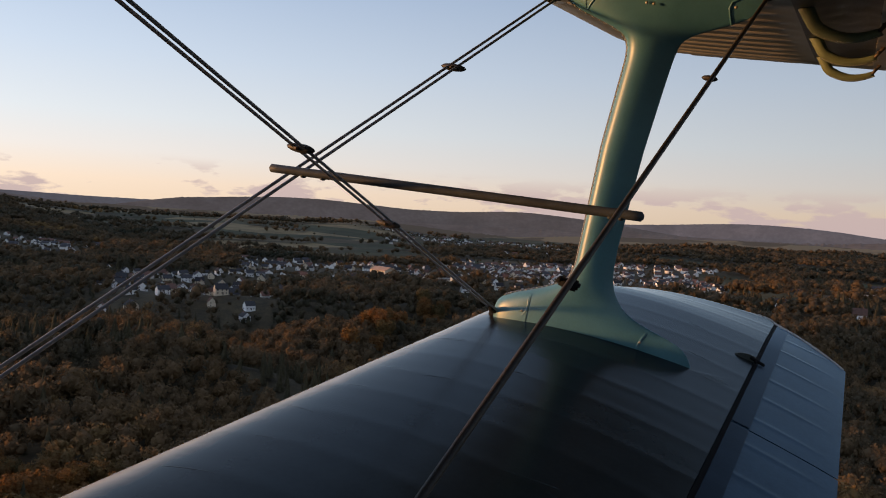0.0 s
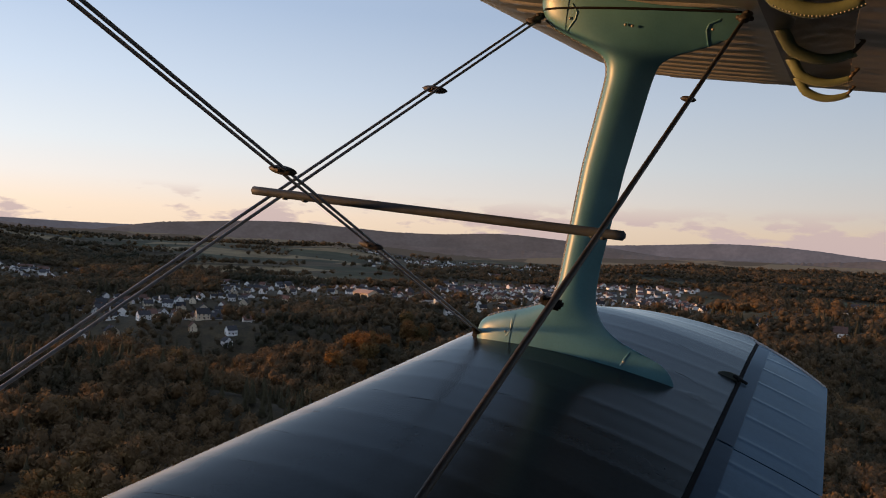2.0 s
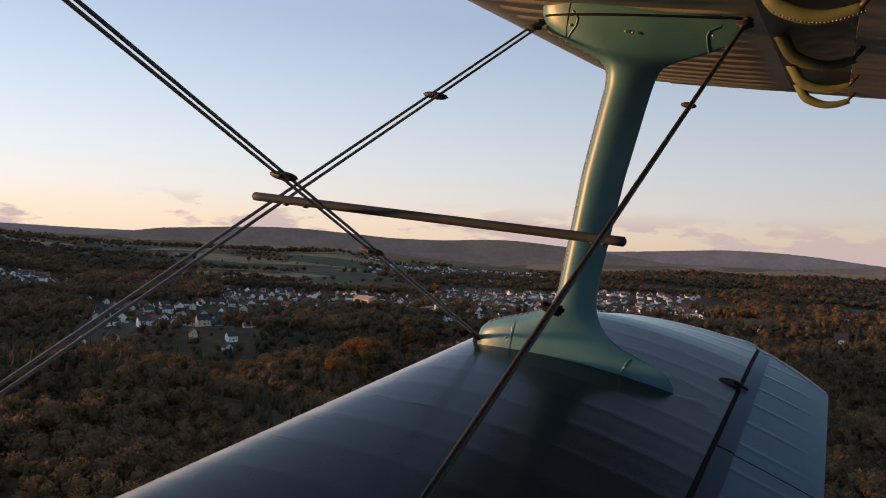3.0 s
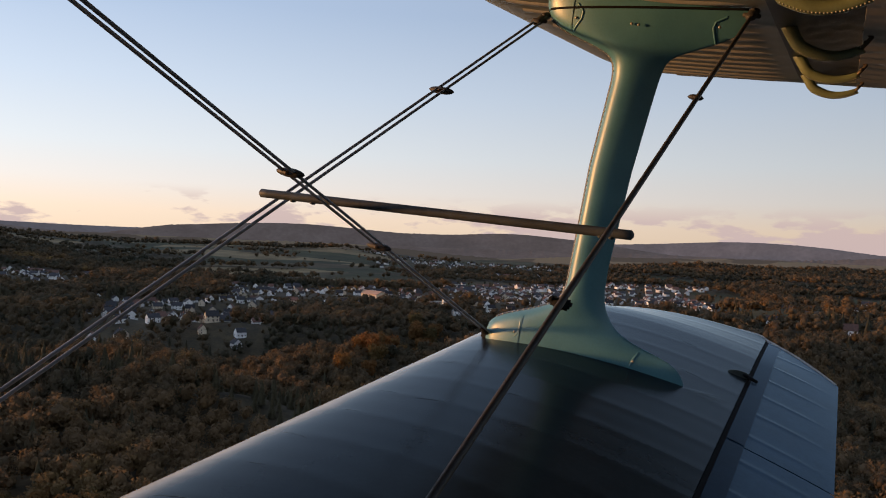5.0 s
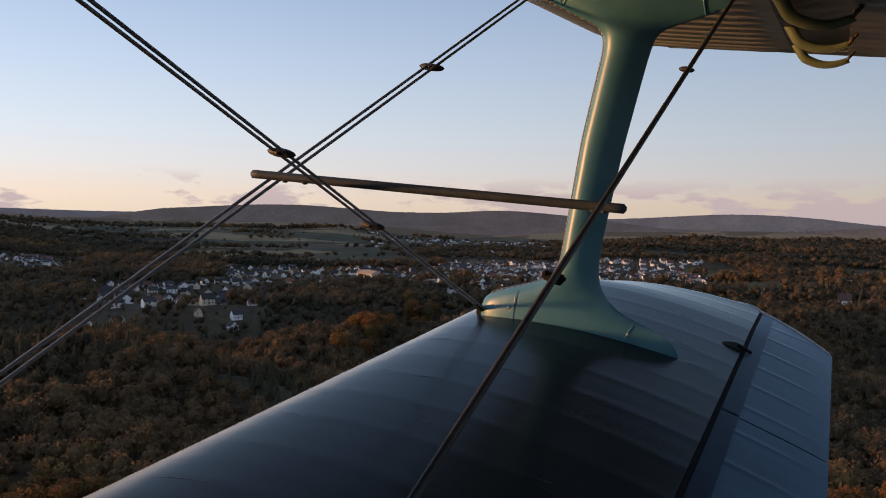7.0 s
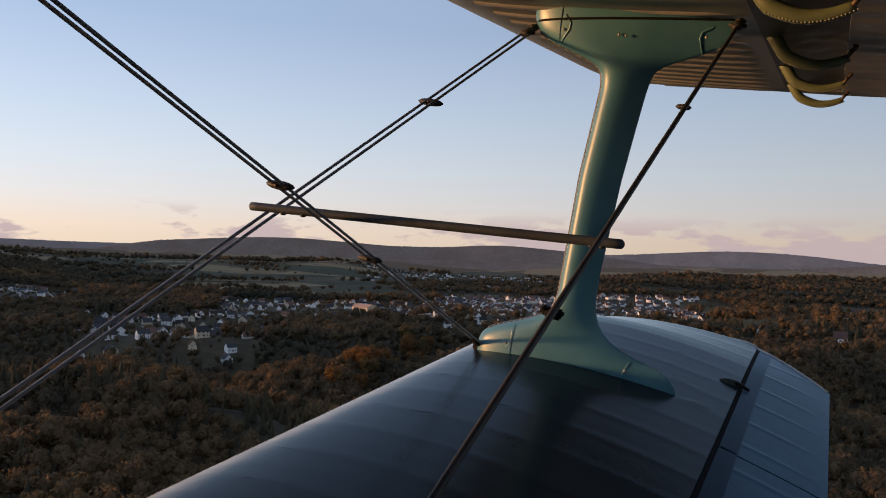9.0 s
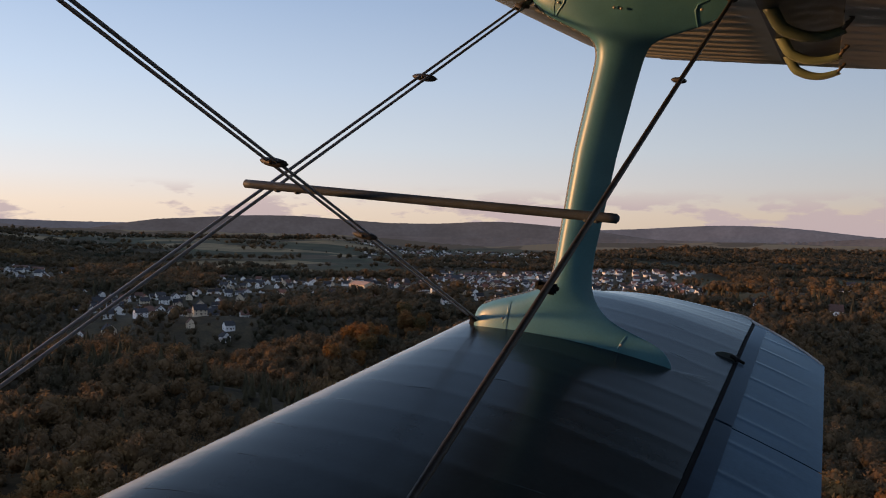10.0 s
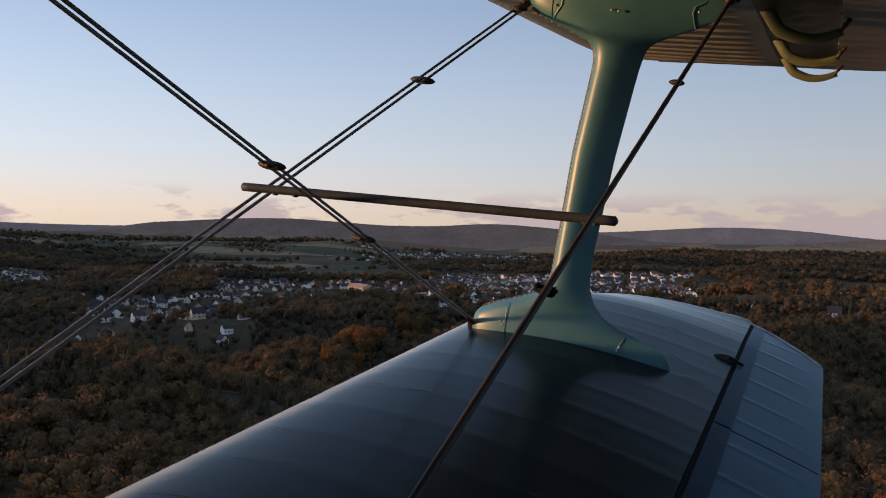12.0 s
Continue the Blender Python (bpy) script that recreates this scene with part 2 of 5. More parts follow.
# pale warm band: low sun on the wing's nose, put into the base colour
lit_nose(m_fabric, -1.765, 0.22, (0.50, 0.44, 0.36))
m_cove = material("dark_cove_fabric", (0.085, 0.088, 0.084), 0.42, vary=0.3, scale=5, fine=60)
m_rod = material("dark_grey_rod_paint", (0.046, 0.058, 0.070), 0.60, spec=0.3, vary=0.25, scale=20, fine=150)
m_dull = material("dark_brown_rod_paint", (0.038, 0.036, 0.034), 0.55, vary=0.3, scale=20, fine=150, spec=0.3)
m_wire2 = material("dark_wire_enamel", (0.180, 0.192, 0.215), 0.5, vary=0.12, scale=6, fine=150, bump=0, spec=0.3)
m_wire = material("grey_wire_enamel", (0.175, 0.190, 0.220), 0.45, vary=0.08, scale=6, fine=150, bump=0)
m_ribtape = material("pale_rib_tape", (0.46, 0.46, 0.42), 0.5, vary=0.15, scale=8, fine=80)
m_steel = material("oily_steel", (0.075, 0.066, 0.055), 0.5, 0.5, vary=0.4, scale=30, fine=200, tint=(0.10, 0.07, 0.045))
m_cabin = material("grey_green_cabin_paint", (0.20, 0.24, 0.22), 0.6, vary=0.15, scale=3, fine=60, bump=0.04)
m_arm = material("olive_green_paint", (0.125, 0.158, 0.088), 0.42, vary=0.18, scale=8, fine=90, bump=0.04, spec=0.6)
m_rivet = material("pale_rivet_metal", (0.26, 0.27, 0.24), 0.45, 0.4, vary=0.2, scale=40, fine=200, bump=0)
m_dark = material("black_seam_rubber", (0.010, 0.011, 0.012), 0.8, vary=0.2, scale=20, fine=100, spec=0.1)
# pale colour that paints the sky's light on the rounded wing tip
m_edge = material("lit_pale_edge", (0.42, 0.41, 0.38), 0.50, vary=0.2, scale=9, fine=90)
m_fin = material("dark_grey_green_paint", (0.040, 0.050, 0.044), 0.5, vary=0.2, scale=12, fine=90, spec=0.3)
m_white = material("white_plaster", (0.74, 0.72, 0.68), 0.85, vary=0.12, scale=0.6, fine=8, random_part=0.24)
m_cream = material("cream_plaster", (0.60, 0.50, 0.36), 0.85, vary=0.10, scale=0.6, fine=8, random_part=0.16)
m_slate = material("slate_roof", (0.046, 0.044, 0.046), 0.8, vary=0.25, scale=0.8, fine=6, random_part=0.35, spec=0.15)
m_tile = material("red_brown_tile_roof", (0.13, 0.070, 0.052), 0.75, vary=0.25, scale=0.8, fine=6, random_part=0.3, spec=0.2)
m_tan = material("tan_sheet_roof", (0.36, 0.22, 0.13), 0.6, vary=0.12, scale=0.3, fine=3)
m_brick = material("chimney_brick", (0.22, 0.11, 0.08), 0.9, vary=0.3, scale=3, fine=12)
m_pane = material("window_pane", (0.03, 0.035, 0.045), 0.12, vary=0.2, scale=2, fine=10, bump=0)
m_door = material("dark_door_wood", (0.09, 0.055, 0.035), 0.6, vary=0.2, scale=4, fine=20)


def part(name, data, mat_, parent=None, label="", smooth=True):
    """Link a mesh (or a bmesh) as one object under a thing or a part."""
    if isinstance(data, bmesh.types.BMesh):
        me = bpy.data.meshes.new(name)
        data.to_mesh(me)
        data.free()
    else:
        me = data
    if mat_ and not me.materials:
        me.materials.append(mat_)
    if smooth:
        me.polygons.foreach_set("use_smooth", [True] * len(me.polygons))
    ob = new(name, me)
    if parent is not None:
        ob.parent = parent
    if label:
        ob["label"] = label
    return ob


def grid_mesh(name, pts, closed_u=False, cap=False):
    """A mesh from rows of points (a list of equal-length rings)."""
    arr = np.asarray(pts, dtype=float)
    n, k, _ = arr.shape
    faces = []
    kk = k if closed_u else k - 1
    for i in range(n - 1):
        for j in range(kk):
            j2 = (j + 1) % k
            faces.append((i * k + j, i * k + j2, (i + 1) * k + j2, (i + 1) * k + j))
    if cap:
        faces.append(tuple(range(k - 1, -1, -1)))
        faces.append(tuple((n - 1) * k + j for j in range(k)))
    me = bpy.data.meshes.new(name)
    me.from_pydata(arr.reshape(-1, 3).tolist(), [], faces)
    me.update()
    return me


def fast_mesh(name, verts, tris):
    me = bpy.data.meshes.new(name)
    me.vertices.add(len(verts))
    me.vertices.foreach_set("co", np.asarray(verts, dtype=np.float32).ravel())
    me.loops.add(len(tris) * 3)
    me.loops.foreach_set("vertex_index", np.asarray(tris, dtype=np.int32).ravel())
    me.polygons.add(len(tris))
    me.polygons.foreach_set("loop_start", np.arange(0, len(tris) * 3, 3, dtype=np.int32))
    me.update(calc_edges=True)
    return me


def rod(bm, a, b, r, seg=10, flat=1.0, side=None):
    """A round (or flattened) rod from a to b with domed ends."""
    a, b = Vector(a), Vector(b)
    axis = (b - a).normalized()
    s = Vector(side) if side else Vector((0, 0, 1)) if abs(axis.z) < 0.9 else Vector((1, 0, 0))
    u = axis.cross(s).normalized()
    w = u.cross(axis).normalized()
    rings = []
    for p, k in ((a - axis * r * 0.5, 0.45), (a, 1.0), (a + axis * r * 2, 1.0), (b - axis * r * 2, 1.0), (b, 1.0), (b + axis * r * 0.5, 0.45)):
        rings.append([bm.verts.new(p + (u * math.cos(t) * flat + w * math.sin(t)) * r * k) for t in [2 * math.pi * i / seg for i in range(seg)]])
    for r0, r1 in zip(rings, rings[1:]):
        for i in range(seg):
            bm.faces.new((r0[i], r0[(i + 1) % seg], r1[(i + 1) % seg], r1[i]))
    bm.faces.new(rings[0][::-1])
    bm.faces.new(rings[-1])


def box(bm, lo, hi, bevel=0.0):
    r = bmesh.ops.create_cube(bm, size=1.0)
    for v in r["verts"]:
        v.co = Vector([lo[i] + (v.co[i] + 0.5) * (hi[i] - lo[i]) for i in range(3)])
    if bevel:
        es = list({e for v in r["verts"] for e in v.link_edges})
        bmesh.ops.bevel(bm, geom=es, offset=bevel, segments=2, affect="EDGES")


def dome(bm, c, r, squash=0.6, axis=(0, 0, 1), seg=6):
    q = Vector((0, 0, 1)).rotation_difference(Vector(axis)).to_matrix()
    c = Vector(c)
    top = bm.verts.new(c + q @ Vector((0, 0, r * squash)))
    rings = []
    for k, h in ((1.0, 0.0), (0.75, 0.66)):
        rings.append([bm.verts.new(c + q @ Vector((r * k * math.cos(t), r * k * math.sin(t), r * squash * h))) for t in [2 * math.pi * i / seg for i in range(seg)]])
    for i in range(seg):
        j = (i + 1) % seg
        bm.faces.new((rings[0][i], rings[0][j], rings[1][j], rings[1][i]))
        bm.faces.new((rings[1][i], rings[1][j], top))


# ---- ground: one sheet out to the horizon
def bumpy(x, y, s, seed=0.0):
    return noise.noise(Vector((x / s + seed, y / s - seed * 0.7, seed)))


def smooth(a, b, v):
    k = max(0.0, min(1.0, (v - a) / (b - a)))
    return k * k * (3 - 2 * k)


def height(x, y):
    """Height of the ground: a shallow valley with rolling hills behind it."""
    r = math.hypot(x, y)
    a = x / max(y, 60.0)
    z = 5.0 * bumpy(x, y, 260, 3) + 1.5 * bumpy(x, y, 90, 9)
    z += 64.0 * math.exp(-((x - min(-950.0, -0.63 * y)) / 200) ** 2) * smooth(370, 500, y) * smooth(3000, 2600, y) * (1 - 0.5 * smooth(850, 1000, y) * smooth(1700, 1450, y))   # ridge towards the sun, mostly out of view, added to lay shade over the valley
    z += 11.0 * bumpy(x + 40, y, 170, 37) * smooth(150, 260, y) * smooth(1000, 700, y) * smooth(0.25, 0.05, a)
    z += 15.0 * math.exp(-((x + 150) / 95) ** 2 - ((y - 335) / 70) ** 2)                  # rounded knoll
    z += 8.0 * bumpy(x, y, 75, 49) * smooth(200, 270, y) * smooth(620, 500, y)
    z += 20.0 * (0.42 - abs(bumpy(x * 0.8 + y * 0.3, y * 1.1 - x * 0.2, 190, 77)) * 2) * smooth(230, 330, y) * smooth(1150, 850, y) * (1 - 0.6 * smooth(-0.02, -0.12, a) * smooth(560, 640, y))   # wooded spurs
    z -= 9.0 * math.exp(-((y - 470) / 110) ** 2) * smooth(0.1, -0.2, a)                  # stream below the town
    z += 9.0 * bumpy(x, y * 1.4, 210, 23) * smooth(500, 800, y) * smooth(0.1, 0.3, a)
    z += 10.0 * math.exp(-((y - 760) / 260) ** 2) * smooth(0.15, 0.5, a)                 # wooded rise
    z += 10.0 * smooth(1450, 2700, r) + 8 * smooth(1500, 2600, r) * bumpy(x, y, 700, 5)
    pasture = smooth(-0.75, -0.45, a) * smooth(0.02, -0.13, a)                           # broad hill of pastures
    z += (30.0 + 8.0 * bumpy(x, y, 420, 8)) * pasture * smooth(1350, 2450, y + 160 * bumpy(x, y, 500, 41))
    z += 8.0 * smooth(-0.36, -0.50, a) * smooth(1500, 2300, y)
    z += (20.0 + 10.0 * bumpy(x, y, 300, 15)) * math.exp(-((y - 2250 - 500 * (a - 0.3)) / 420) ** 2) * smooth(0.12, 0.27, a)   # wooded ridge
    z += 16.0 * math.exp(-((y - 1750) / 260) ** 2) * smooth(0.10, 0.22, a)
    z += 8.0 * smooth(2700, 3500, r)
    return z


def open_land(x, y):
    """0 in the woods, 1 in fields and pastures."""
    a = x / max(y, 60.0)
    f = 0.0
    e = 0.03 * bumpy(x, y, 120, 2)
    if 1330 + 500 * smooth(-0.33, -0.38, a + e) < y < 2900 and -0.62 < a + 2 * e < -0.02:          # pastures, with hedges and strips of wood between them
        f = 1.0 if abs(bumpy(x * 0.5, y, 260, 12)) > 0.018 and bumpy(x * 0.4, y * 1.3, 190, 29) < 0.30 else 0.0
        if 2430 < y + 160 * bumpy(x, y, 300, 63) < 2560:
            f = 0.0
    if 1560 < y < 1740 and 0.12 < a + e < 0.46:            # meadows below the wooded ridge
        f = max(f, smooth(-0.02, 0.04, bumpy(x * 0.5, y * 1.2, 170, 7)))
    if 800 < y < 960 and 0.35 < a + e < 0.42:
        f = 1.0
    if 1250 < y < 1420 and -0.02 < a + e < 0.12:
        f = max(f, 0.9 * smooth(0, 0.1, bumpy(x, y, 90, 31)))
    if 620 < y < 1500 and a > 0.2 and bumpy(x, y * 0.55, 120, 51) > 0.36:
        f = 1.0
    if 1500 < y < 3000 and -0.02 < a < 0.16 and bumpy(x * 0.5, y, 150, 57) > 0.05:
        f = 1.0
    if y > 2700 and bumpy(x, y * 0.6, 420, 17) > 0.22:
        f = 1.0
    if 520 < y < 540 and -0.36 < a + e < -0.24:
        f = max(f, 0.8)
    return f


def ring_steps():
    r, out = 6.0, []
    while r < 4850:
        out.append(r)
        r *= 1.026
    return out + [4880.0]


angles = []
t_ = -math.pi
while t_ < math.pi - 1e-6:
    angles.append(t_)
    t_ += 0.0105 if abs(t_) < 0.66 else 0.06
verts, cols = [(0.0, 0.0, height(0, 0))], [0.0]
rs = ring_steps()
for r in rs:
    for t_ in angles:
        x, y = r * math.sin(t_), r * math.cos(t_)
        verts.append((x, y, height(x, y)))
        cols.append(open_land(x, y))
na = len(angles)
tris = [(0, 1 + (j + 1) % na, 1 + j) for j in range(na)]
for i in range(len(rs) - 1):
    for j in range(na):
        p, q = 1 + i * na + j, 1 + i * na + (j + 1) % na
        tris += [(p, q, q + na), (p, q + na, p + na)]
me = fast_mesh("ground", verts, tris)
attr = me.attributes.new("open_land", "FLOAT", "POINT")
attr.data.foreach_set("value", cols)


def ground_material():
    m = bpy.data.materials.new("autumn_land")
    m.use_nodes = True
    nt = m.node_tree
    b = nt.nodes["Principled BSDF"]
    b.inputs["Roughness"].default_value = 0.95
    b.inputs["Specular IOR Level"].default_value = 0.15
    g = nt.nodes.new("ShaderNodeNewGeometry")
    at_ = nt.nodes.new("ShaderNodeAttribute")
    at_.attribute_name = "open_land"

    def tex(scale, detail, lo, hi):
        n = nt.nodes.new("ShaderNodeTexNoise")
        n.inputs["Scale"].default_value, n.inputs["Detail"].default_value = scale, detail
        nt.links.new(g.outputs["Position"], n.inputs["Vector"])
        c = nt.nodes.new("ShaderNodeValToRGB")
        c.color_ramp.elements[0].color, c.color_ramp.elements[1].color = (*lo, 1), (*hi, 1)
        c.color_ramp.elements[0].position, c.color_ramp.elements[1].position = 0.35, 0.65
        nt.links.new(n.outputs["Fac"], c.inputs[0])
        return c.outputs[0]
    wood = tex(0.12, 8, (0.050, 0.042, 0.027), (0.092, 0.070, 0.040))
    # patchwork of fields: one shade to each
    stretch_ = nt.nodes.new("ShaderNodeMapping")
    stretch_.inputs["Scale"].default_value = (0.0042, 0.0078, 0.0)
    stretch_.inputs["Rotation"].default_value = (0, 0, 0.35)
    nt.links.new(g.outputs["Position"], stretch_.inputs[0])
    cells = nt.nodes.new("ShaderNodeTexVoronoi")
    cells.inputs["Scale"].default_value = 1.0
    nt.links.new(stretch_.outputs[0], cells.inputs["Vector"])
    pick = nt.nodes.new("ShaderNodeSeparateColor")
    nt.links.new(cells.outputs["Color"], pick.inputs[0])
    shades_ = nt.nodes.new("ShaderNodeValToRGB")
    shades_.color_ramp.interpolation = "CONSTANT"
    shades_.color_ramp.elements[0].color = (0.062, 0.062, 0.034, 1)
    shades_.color_ramp.elements[1].position, shades_.color_ramp.elements[1].color = 0.82, (0.250, 0.185, 0.100, 1)
    for at, col in ((0.25, (0.082, 0.076, 0.040)), (0.45, (0.100, 0.076, 0.045)), (0.65, (0.068, 0.072, 0.036))):
        shades_.color_ramp.elements.new(at).color = (*col, 1)
    nt.links.new(pick.outputs[0], shades_.inputs[0])
    uneven = nt.nodes.new("ShaderNodeMixRGB")
    uneven.blend_type = "MULTIPLY"
    uneven.inputs[0].default_value = 0.8
    nt.links.new(shades_.outputs[0], uneven.inputs[1])
    nt.links.new(tex(0.02, 5, (0.6, 0.6, 0.55), (1.15, 1.1, 1.05)), uneven.inputs[2])
    field = uneven.outputs[0]
    mix = nt.nodes.new("ShaderNodeMixRGB")
    nt.links.new(at_.outputs["Fac"], mix.inputs[0])
    nt.links.new(wood, mix.inputs[1])
    nt.links.new(field, mix.inputs[2])
    fine = nt.nodes.new("ShaderNodeMixRGB")
    fine.blend_type = "MULTIPLY"
    fine.inputs[0].default_value = 0.6
    nt.links.new(mix.outputs[0], fine.inputs[1])
    nt.links.new(tex(0.6, 6, (0.55, 0.55, 0.5), (1, 1, 1)), fine.inputs[2])
    nt.links.new(fine.outputs[0], b.inputs["Base Color"])
    return m


tagged(part("ground", me, ground_material()), "rolling autumn land with woods, pastures and a valley", "ground", kind="structure")


# far hill surface; glow is the haze before it, added as faint emission
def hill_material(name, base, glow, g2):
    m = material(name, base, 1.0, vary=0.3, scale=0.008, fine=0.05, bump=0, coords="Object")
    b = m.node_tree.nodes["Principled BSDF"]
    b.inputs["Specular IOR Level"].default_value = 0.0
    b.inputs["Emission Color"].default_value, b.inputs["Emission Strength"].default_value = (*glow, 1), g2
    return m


def ridge(dist, depth, top, wave, seed, mat_, label, a0=-0.80, a1=0.80):
    """A long far hill: foot, wooded crest and back slope."""
    rows_ = []
    n = 900
    for k, (d, h) in enumerate(((-1.0, 0.0), (-0.6, 0.42), (-0.25, 0.82), (-0.05, 0.97), (0.0, 1.0), (0.12, 0.98), (1.0, 0.0))):
        row = []
        for i in range(n + 1):
            t = a0 + (a1 - a0) * i / n
            hh = top(t) + wave * bumpy(t * 6, seed, 1.0, seed) + wave * 0.3 * bumpy(t * 28, seed, 1.0, seed + 4)
            if k in (3, 4):
                hh += 7.0 * abs(bumpy(t * dist * 0.07, seed, 1.0, seed + 8)) * (0.4 + max(0.0, bumpy(t * 14, seed, 1.0, seed + 2)) * 2)
            r = dist + d * depth
            row.append((r * math.sin(t), r * math.cos(t), -10 + (hh + 10) * h))
        rows_.append(row)
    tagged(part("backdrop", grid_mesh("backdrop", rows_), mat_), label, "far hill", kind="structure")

    def surface(x, y):
        t, d = math.atan2(x, y), (math.hypot(x, y) - dist) / depth
        hh = top(t) + wave * bumpy(t * 6, seed, 1.0, seed) + wave * 0.3 * bumpy(t * 28, seed, 1.0, seed + 4)
        return -10 + (hh + 10) * float(np.interp(d, (-1.0, -0.6, -0.25, -0.05, 0.0, 0.12, 1.0), (0.0, 0.42, 0.82, 0.97, 1.0, 0.98, 0.0)))
    return surface


def hazy(name, base, other, glow, g2, scale):
    """Far woods and pastures, with evening haze put in as a glow."""
    m = hill_material(name, base, glow, g2)
    nt = m.node_tree
    n = nt.nodes.new("ShaderNodeTexNoise")
    n.inputs["Scale"].default_value, n.inputs["Detail"].default_value = scale, 3.0
    tc = nt.nodes.new("ShaderNodeTexCoord")
    mp = nt.nodes.new("ShaderNodeMapping")
    mp.inputs["Scale"].default_value = (1.0, 1.0, 5.0)
    nt.links.new(tc.outputs["Object"], mp.inputs[0])
    nt.links.new(mp.outputs[0], n.inputs["Vector"])
    r = nt.nodes.new("ShaderNodeValToRGB")
    r.color_ramp.elements[0].position, r.color_ramp.elements[1].position = 0.50, 0.54
    r.color_ramp.elements[0].color, r.color_ramp.elements[1].color = (*base, 1), (*other, 1)
    nt.links.new(n.outputs["Fac"], r.inputs[0])
    nt.links.new(r.outputs[0], nt.nodes["Principled BSDF"].inputs["Base Color"])
    return m


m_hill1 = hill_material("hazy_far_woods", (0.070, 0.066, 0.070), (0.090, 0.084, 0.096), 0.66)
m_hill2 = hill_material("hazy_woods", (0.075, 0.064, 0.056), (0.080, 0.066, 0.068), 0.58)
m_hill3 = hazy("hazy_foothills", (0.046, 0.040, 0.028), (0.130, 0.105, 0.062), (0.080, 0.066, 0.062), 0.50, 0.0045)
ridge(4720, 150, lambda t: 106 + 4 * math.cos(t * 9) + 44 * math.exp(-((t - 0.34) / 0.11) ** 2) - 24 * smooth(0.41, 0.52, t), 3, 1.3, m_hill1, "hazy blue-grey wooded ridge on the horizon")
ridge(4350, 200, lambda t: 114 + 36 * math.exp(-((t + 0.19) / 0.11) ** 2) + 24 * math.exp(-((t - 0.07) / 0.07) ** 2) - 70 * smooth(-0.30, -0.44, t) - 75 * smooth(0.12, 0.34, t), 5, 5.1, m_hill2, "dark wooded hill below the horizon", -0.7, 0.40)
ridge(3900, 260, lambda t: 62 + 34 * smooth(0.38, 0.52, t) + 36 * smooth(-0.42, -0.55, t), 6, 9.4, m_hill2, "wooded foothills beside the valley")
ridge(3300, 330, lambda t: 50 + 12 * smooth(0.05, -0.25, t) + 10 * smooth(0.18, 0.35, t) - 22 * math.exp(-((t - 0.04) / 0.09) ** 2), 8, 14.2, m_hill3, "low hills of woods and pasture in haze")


# ---- trees
def lump(bm, c, r, sub, rough_, seed):
    res = bmesh.ops.create_icosphere(bm, subdivisions=sub, radius=1.0)
    for v in res["verts"]:
        d = v.co.normalized()
        k = 1 + rough_ * noise.noise(d * 2.3 + Vector((seed, seed * 1.7, 0))) + rough_ * 0.6 * noise.noise(d * 6 + Vector((0, seed, 3)))
        v.co = Vector(c) + Vector((d.x * r[0], d.y * r[1], d.z * r[2])) * k


def leaf_clumps(rnd, lobes, count, size):
    """Small leafy triangles thrown over the outside of some lobes."""
    v, f = [], []
    for _ in range(count):
        c, r = rnd.choice(lobes)
        d = Vector((rnd.gauss(0, 1), rnd.gauss(0, 1), rnd.gauss(0.25, 1))).normalized()
        p = Vector(c) + Vector((d.x * r[0], d.y * r[1], d.z * r[2])) * rnd.uniform(0.80, 1.20)
        s = size * rnd.uniform(0.6, 1.4)
        base = len(v)
        nrm = (d + 0.45 * Vector((rnd.gauss(0, 1), rnd.gauss(0, 1), rnd.gauss(0, 1)))).normalized()
        ua = nrm.orthogonal().normalized()
        va = nrm.cross(ua)
        t0 = rnd.uniform(0, 6.28)
        for _k in range(3):
            t = t0 + 2.09 * _k + rnd.uniform(-0.5, 0.5)
            v.append(p + (ua * math.cos(t) + va * math.sin(t)) * s * 1.15)
        f.append((base, base + 1, base + 2))
    return v, f


def broadleaf_crown(seed, h, w, lobes_n, sub, clumps, size, solid=3):
    rnd = random.Random(seed)
    lobes = [((0, 0, h * 0.62), (w * 0.33, w * 0.33, h * 0.30))]
    for i in range(lobes_n):
        t = 2 * math.pi * i / lobes_n + rnd.uniform(-0.4, 0.4)
        q = rnd.uniform(0.18, 0.36) * w
        k = rnd.uniform(0.17, 0.27)
        lobes.append(((q * math.cos(t), q * math.sin(t), h * rnd.uniform(0.42, 0.85)), (w * k, w * k, h * k * 0.75)))
    bm = bmesh.new()
    for i, (c, r) in enumerate(lobes[:solid]):
        lump(bm, c, [k * 0.86 for k in r], sub, 0.38, seed + i * 3.1)
    me_ = bpy.data.meshes.new("crown")
    bm.to_mesh(me_)
    bm.free()
    v = [tuple(q.co) for q in me_.vertices]
    f = []
    for p in me_.polygons:
        f.append(tuple(p.vertices))
    lv, lf = leaf_clumps(rnd, lobes, clumps, size)
    n = len(v)
    v += [tuple(q) for q in lv]
    f += [tuple(i + n for i in q) for q in lf]
    return np.array(v), np.array(f)


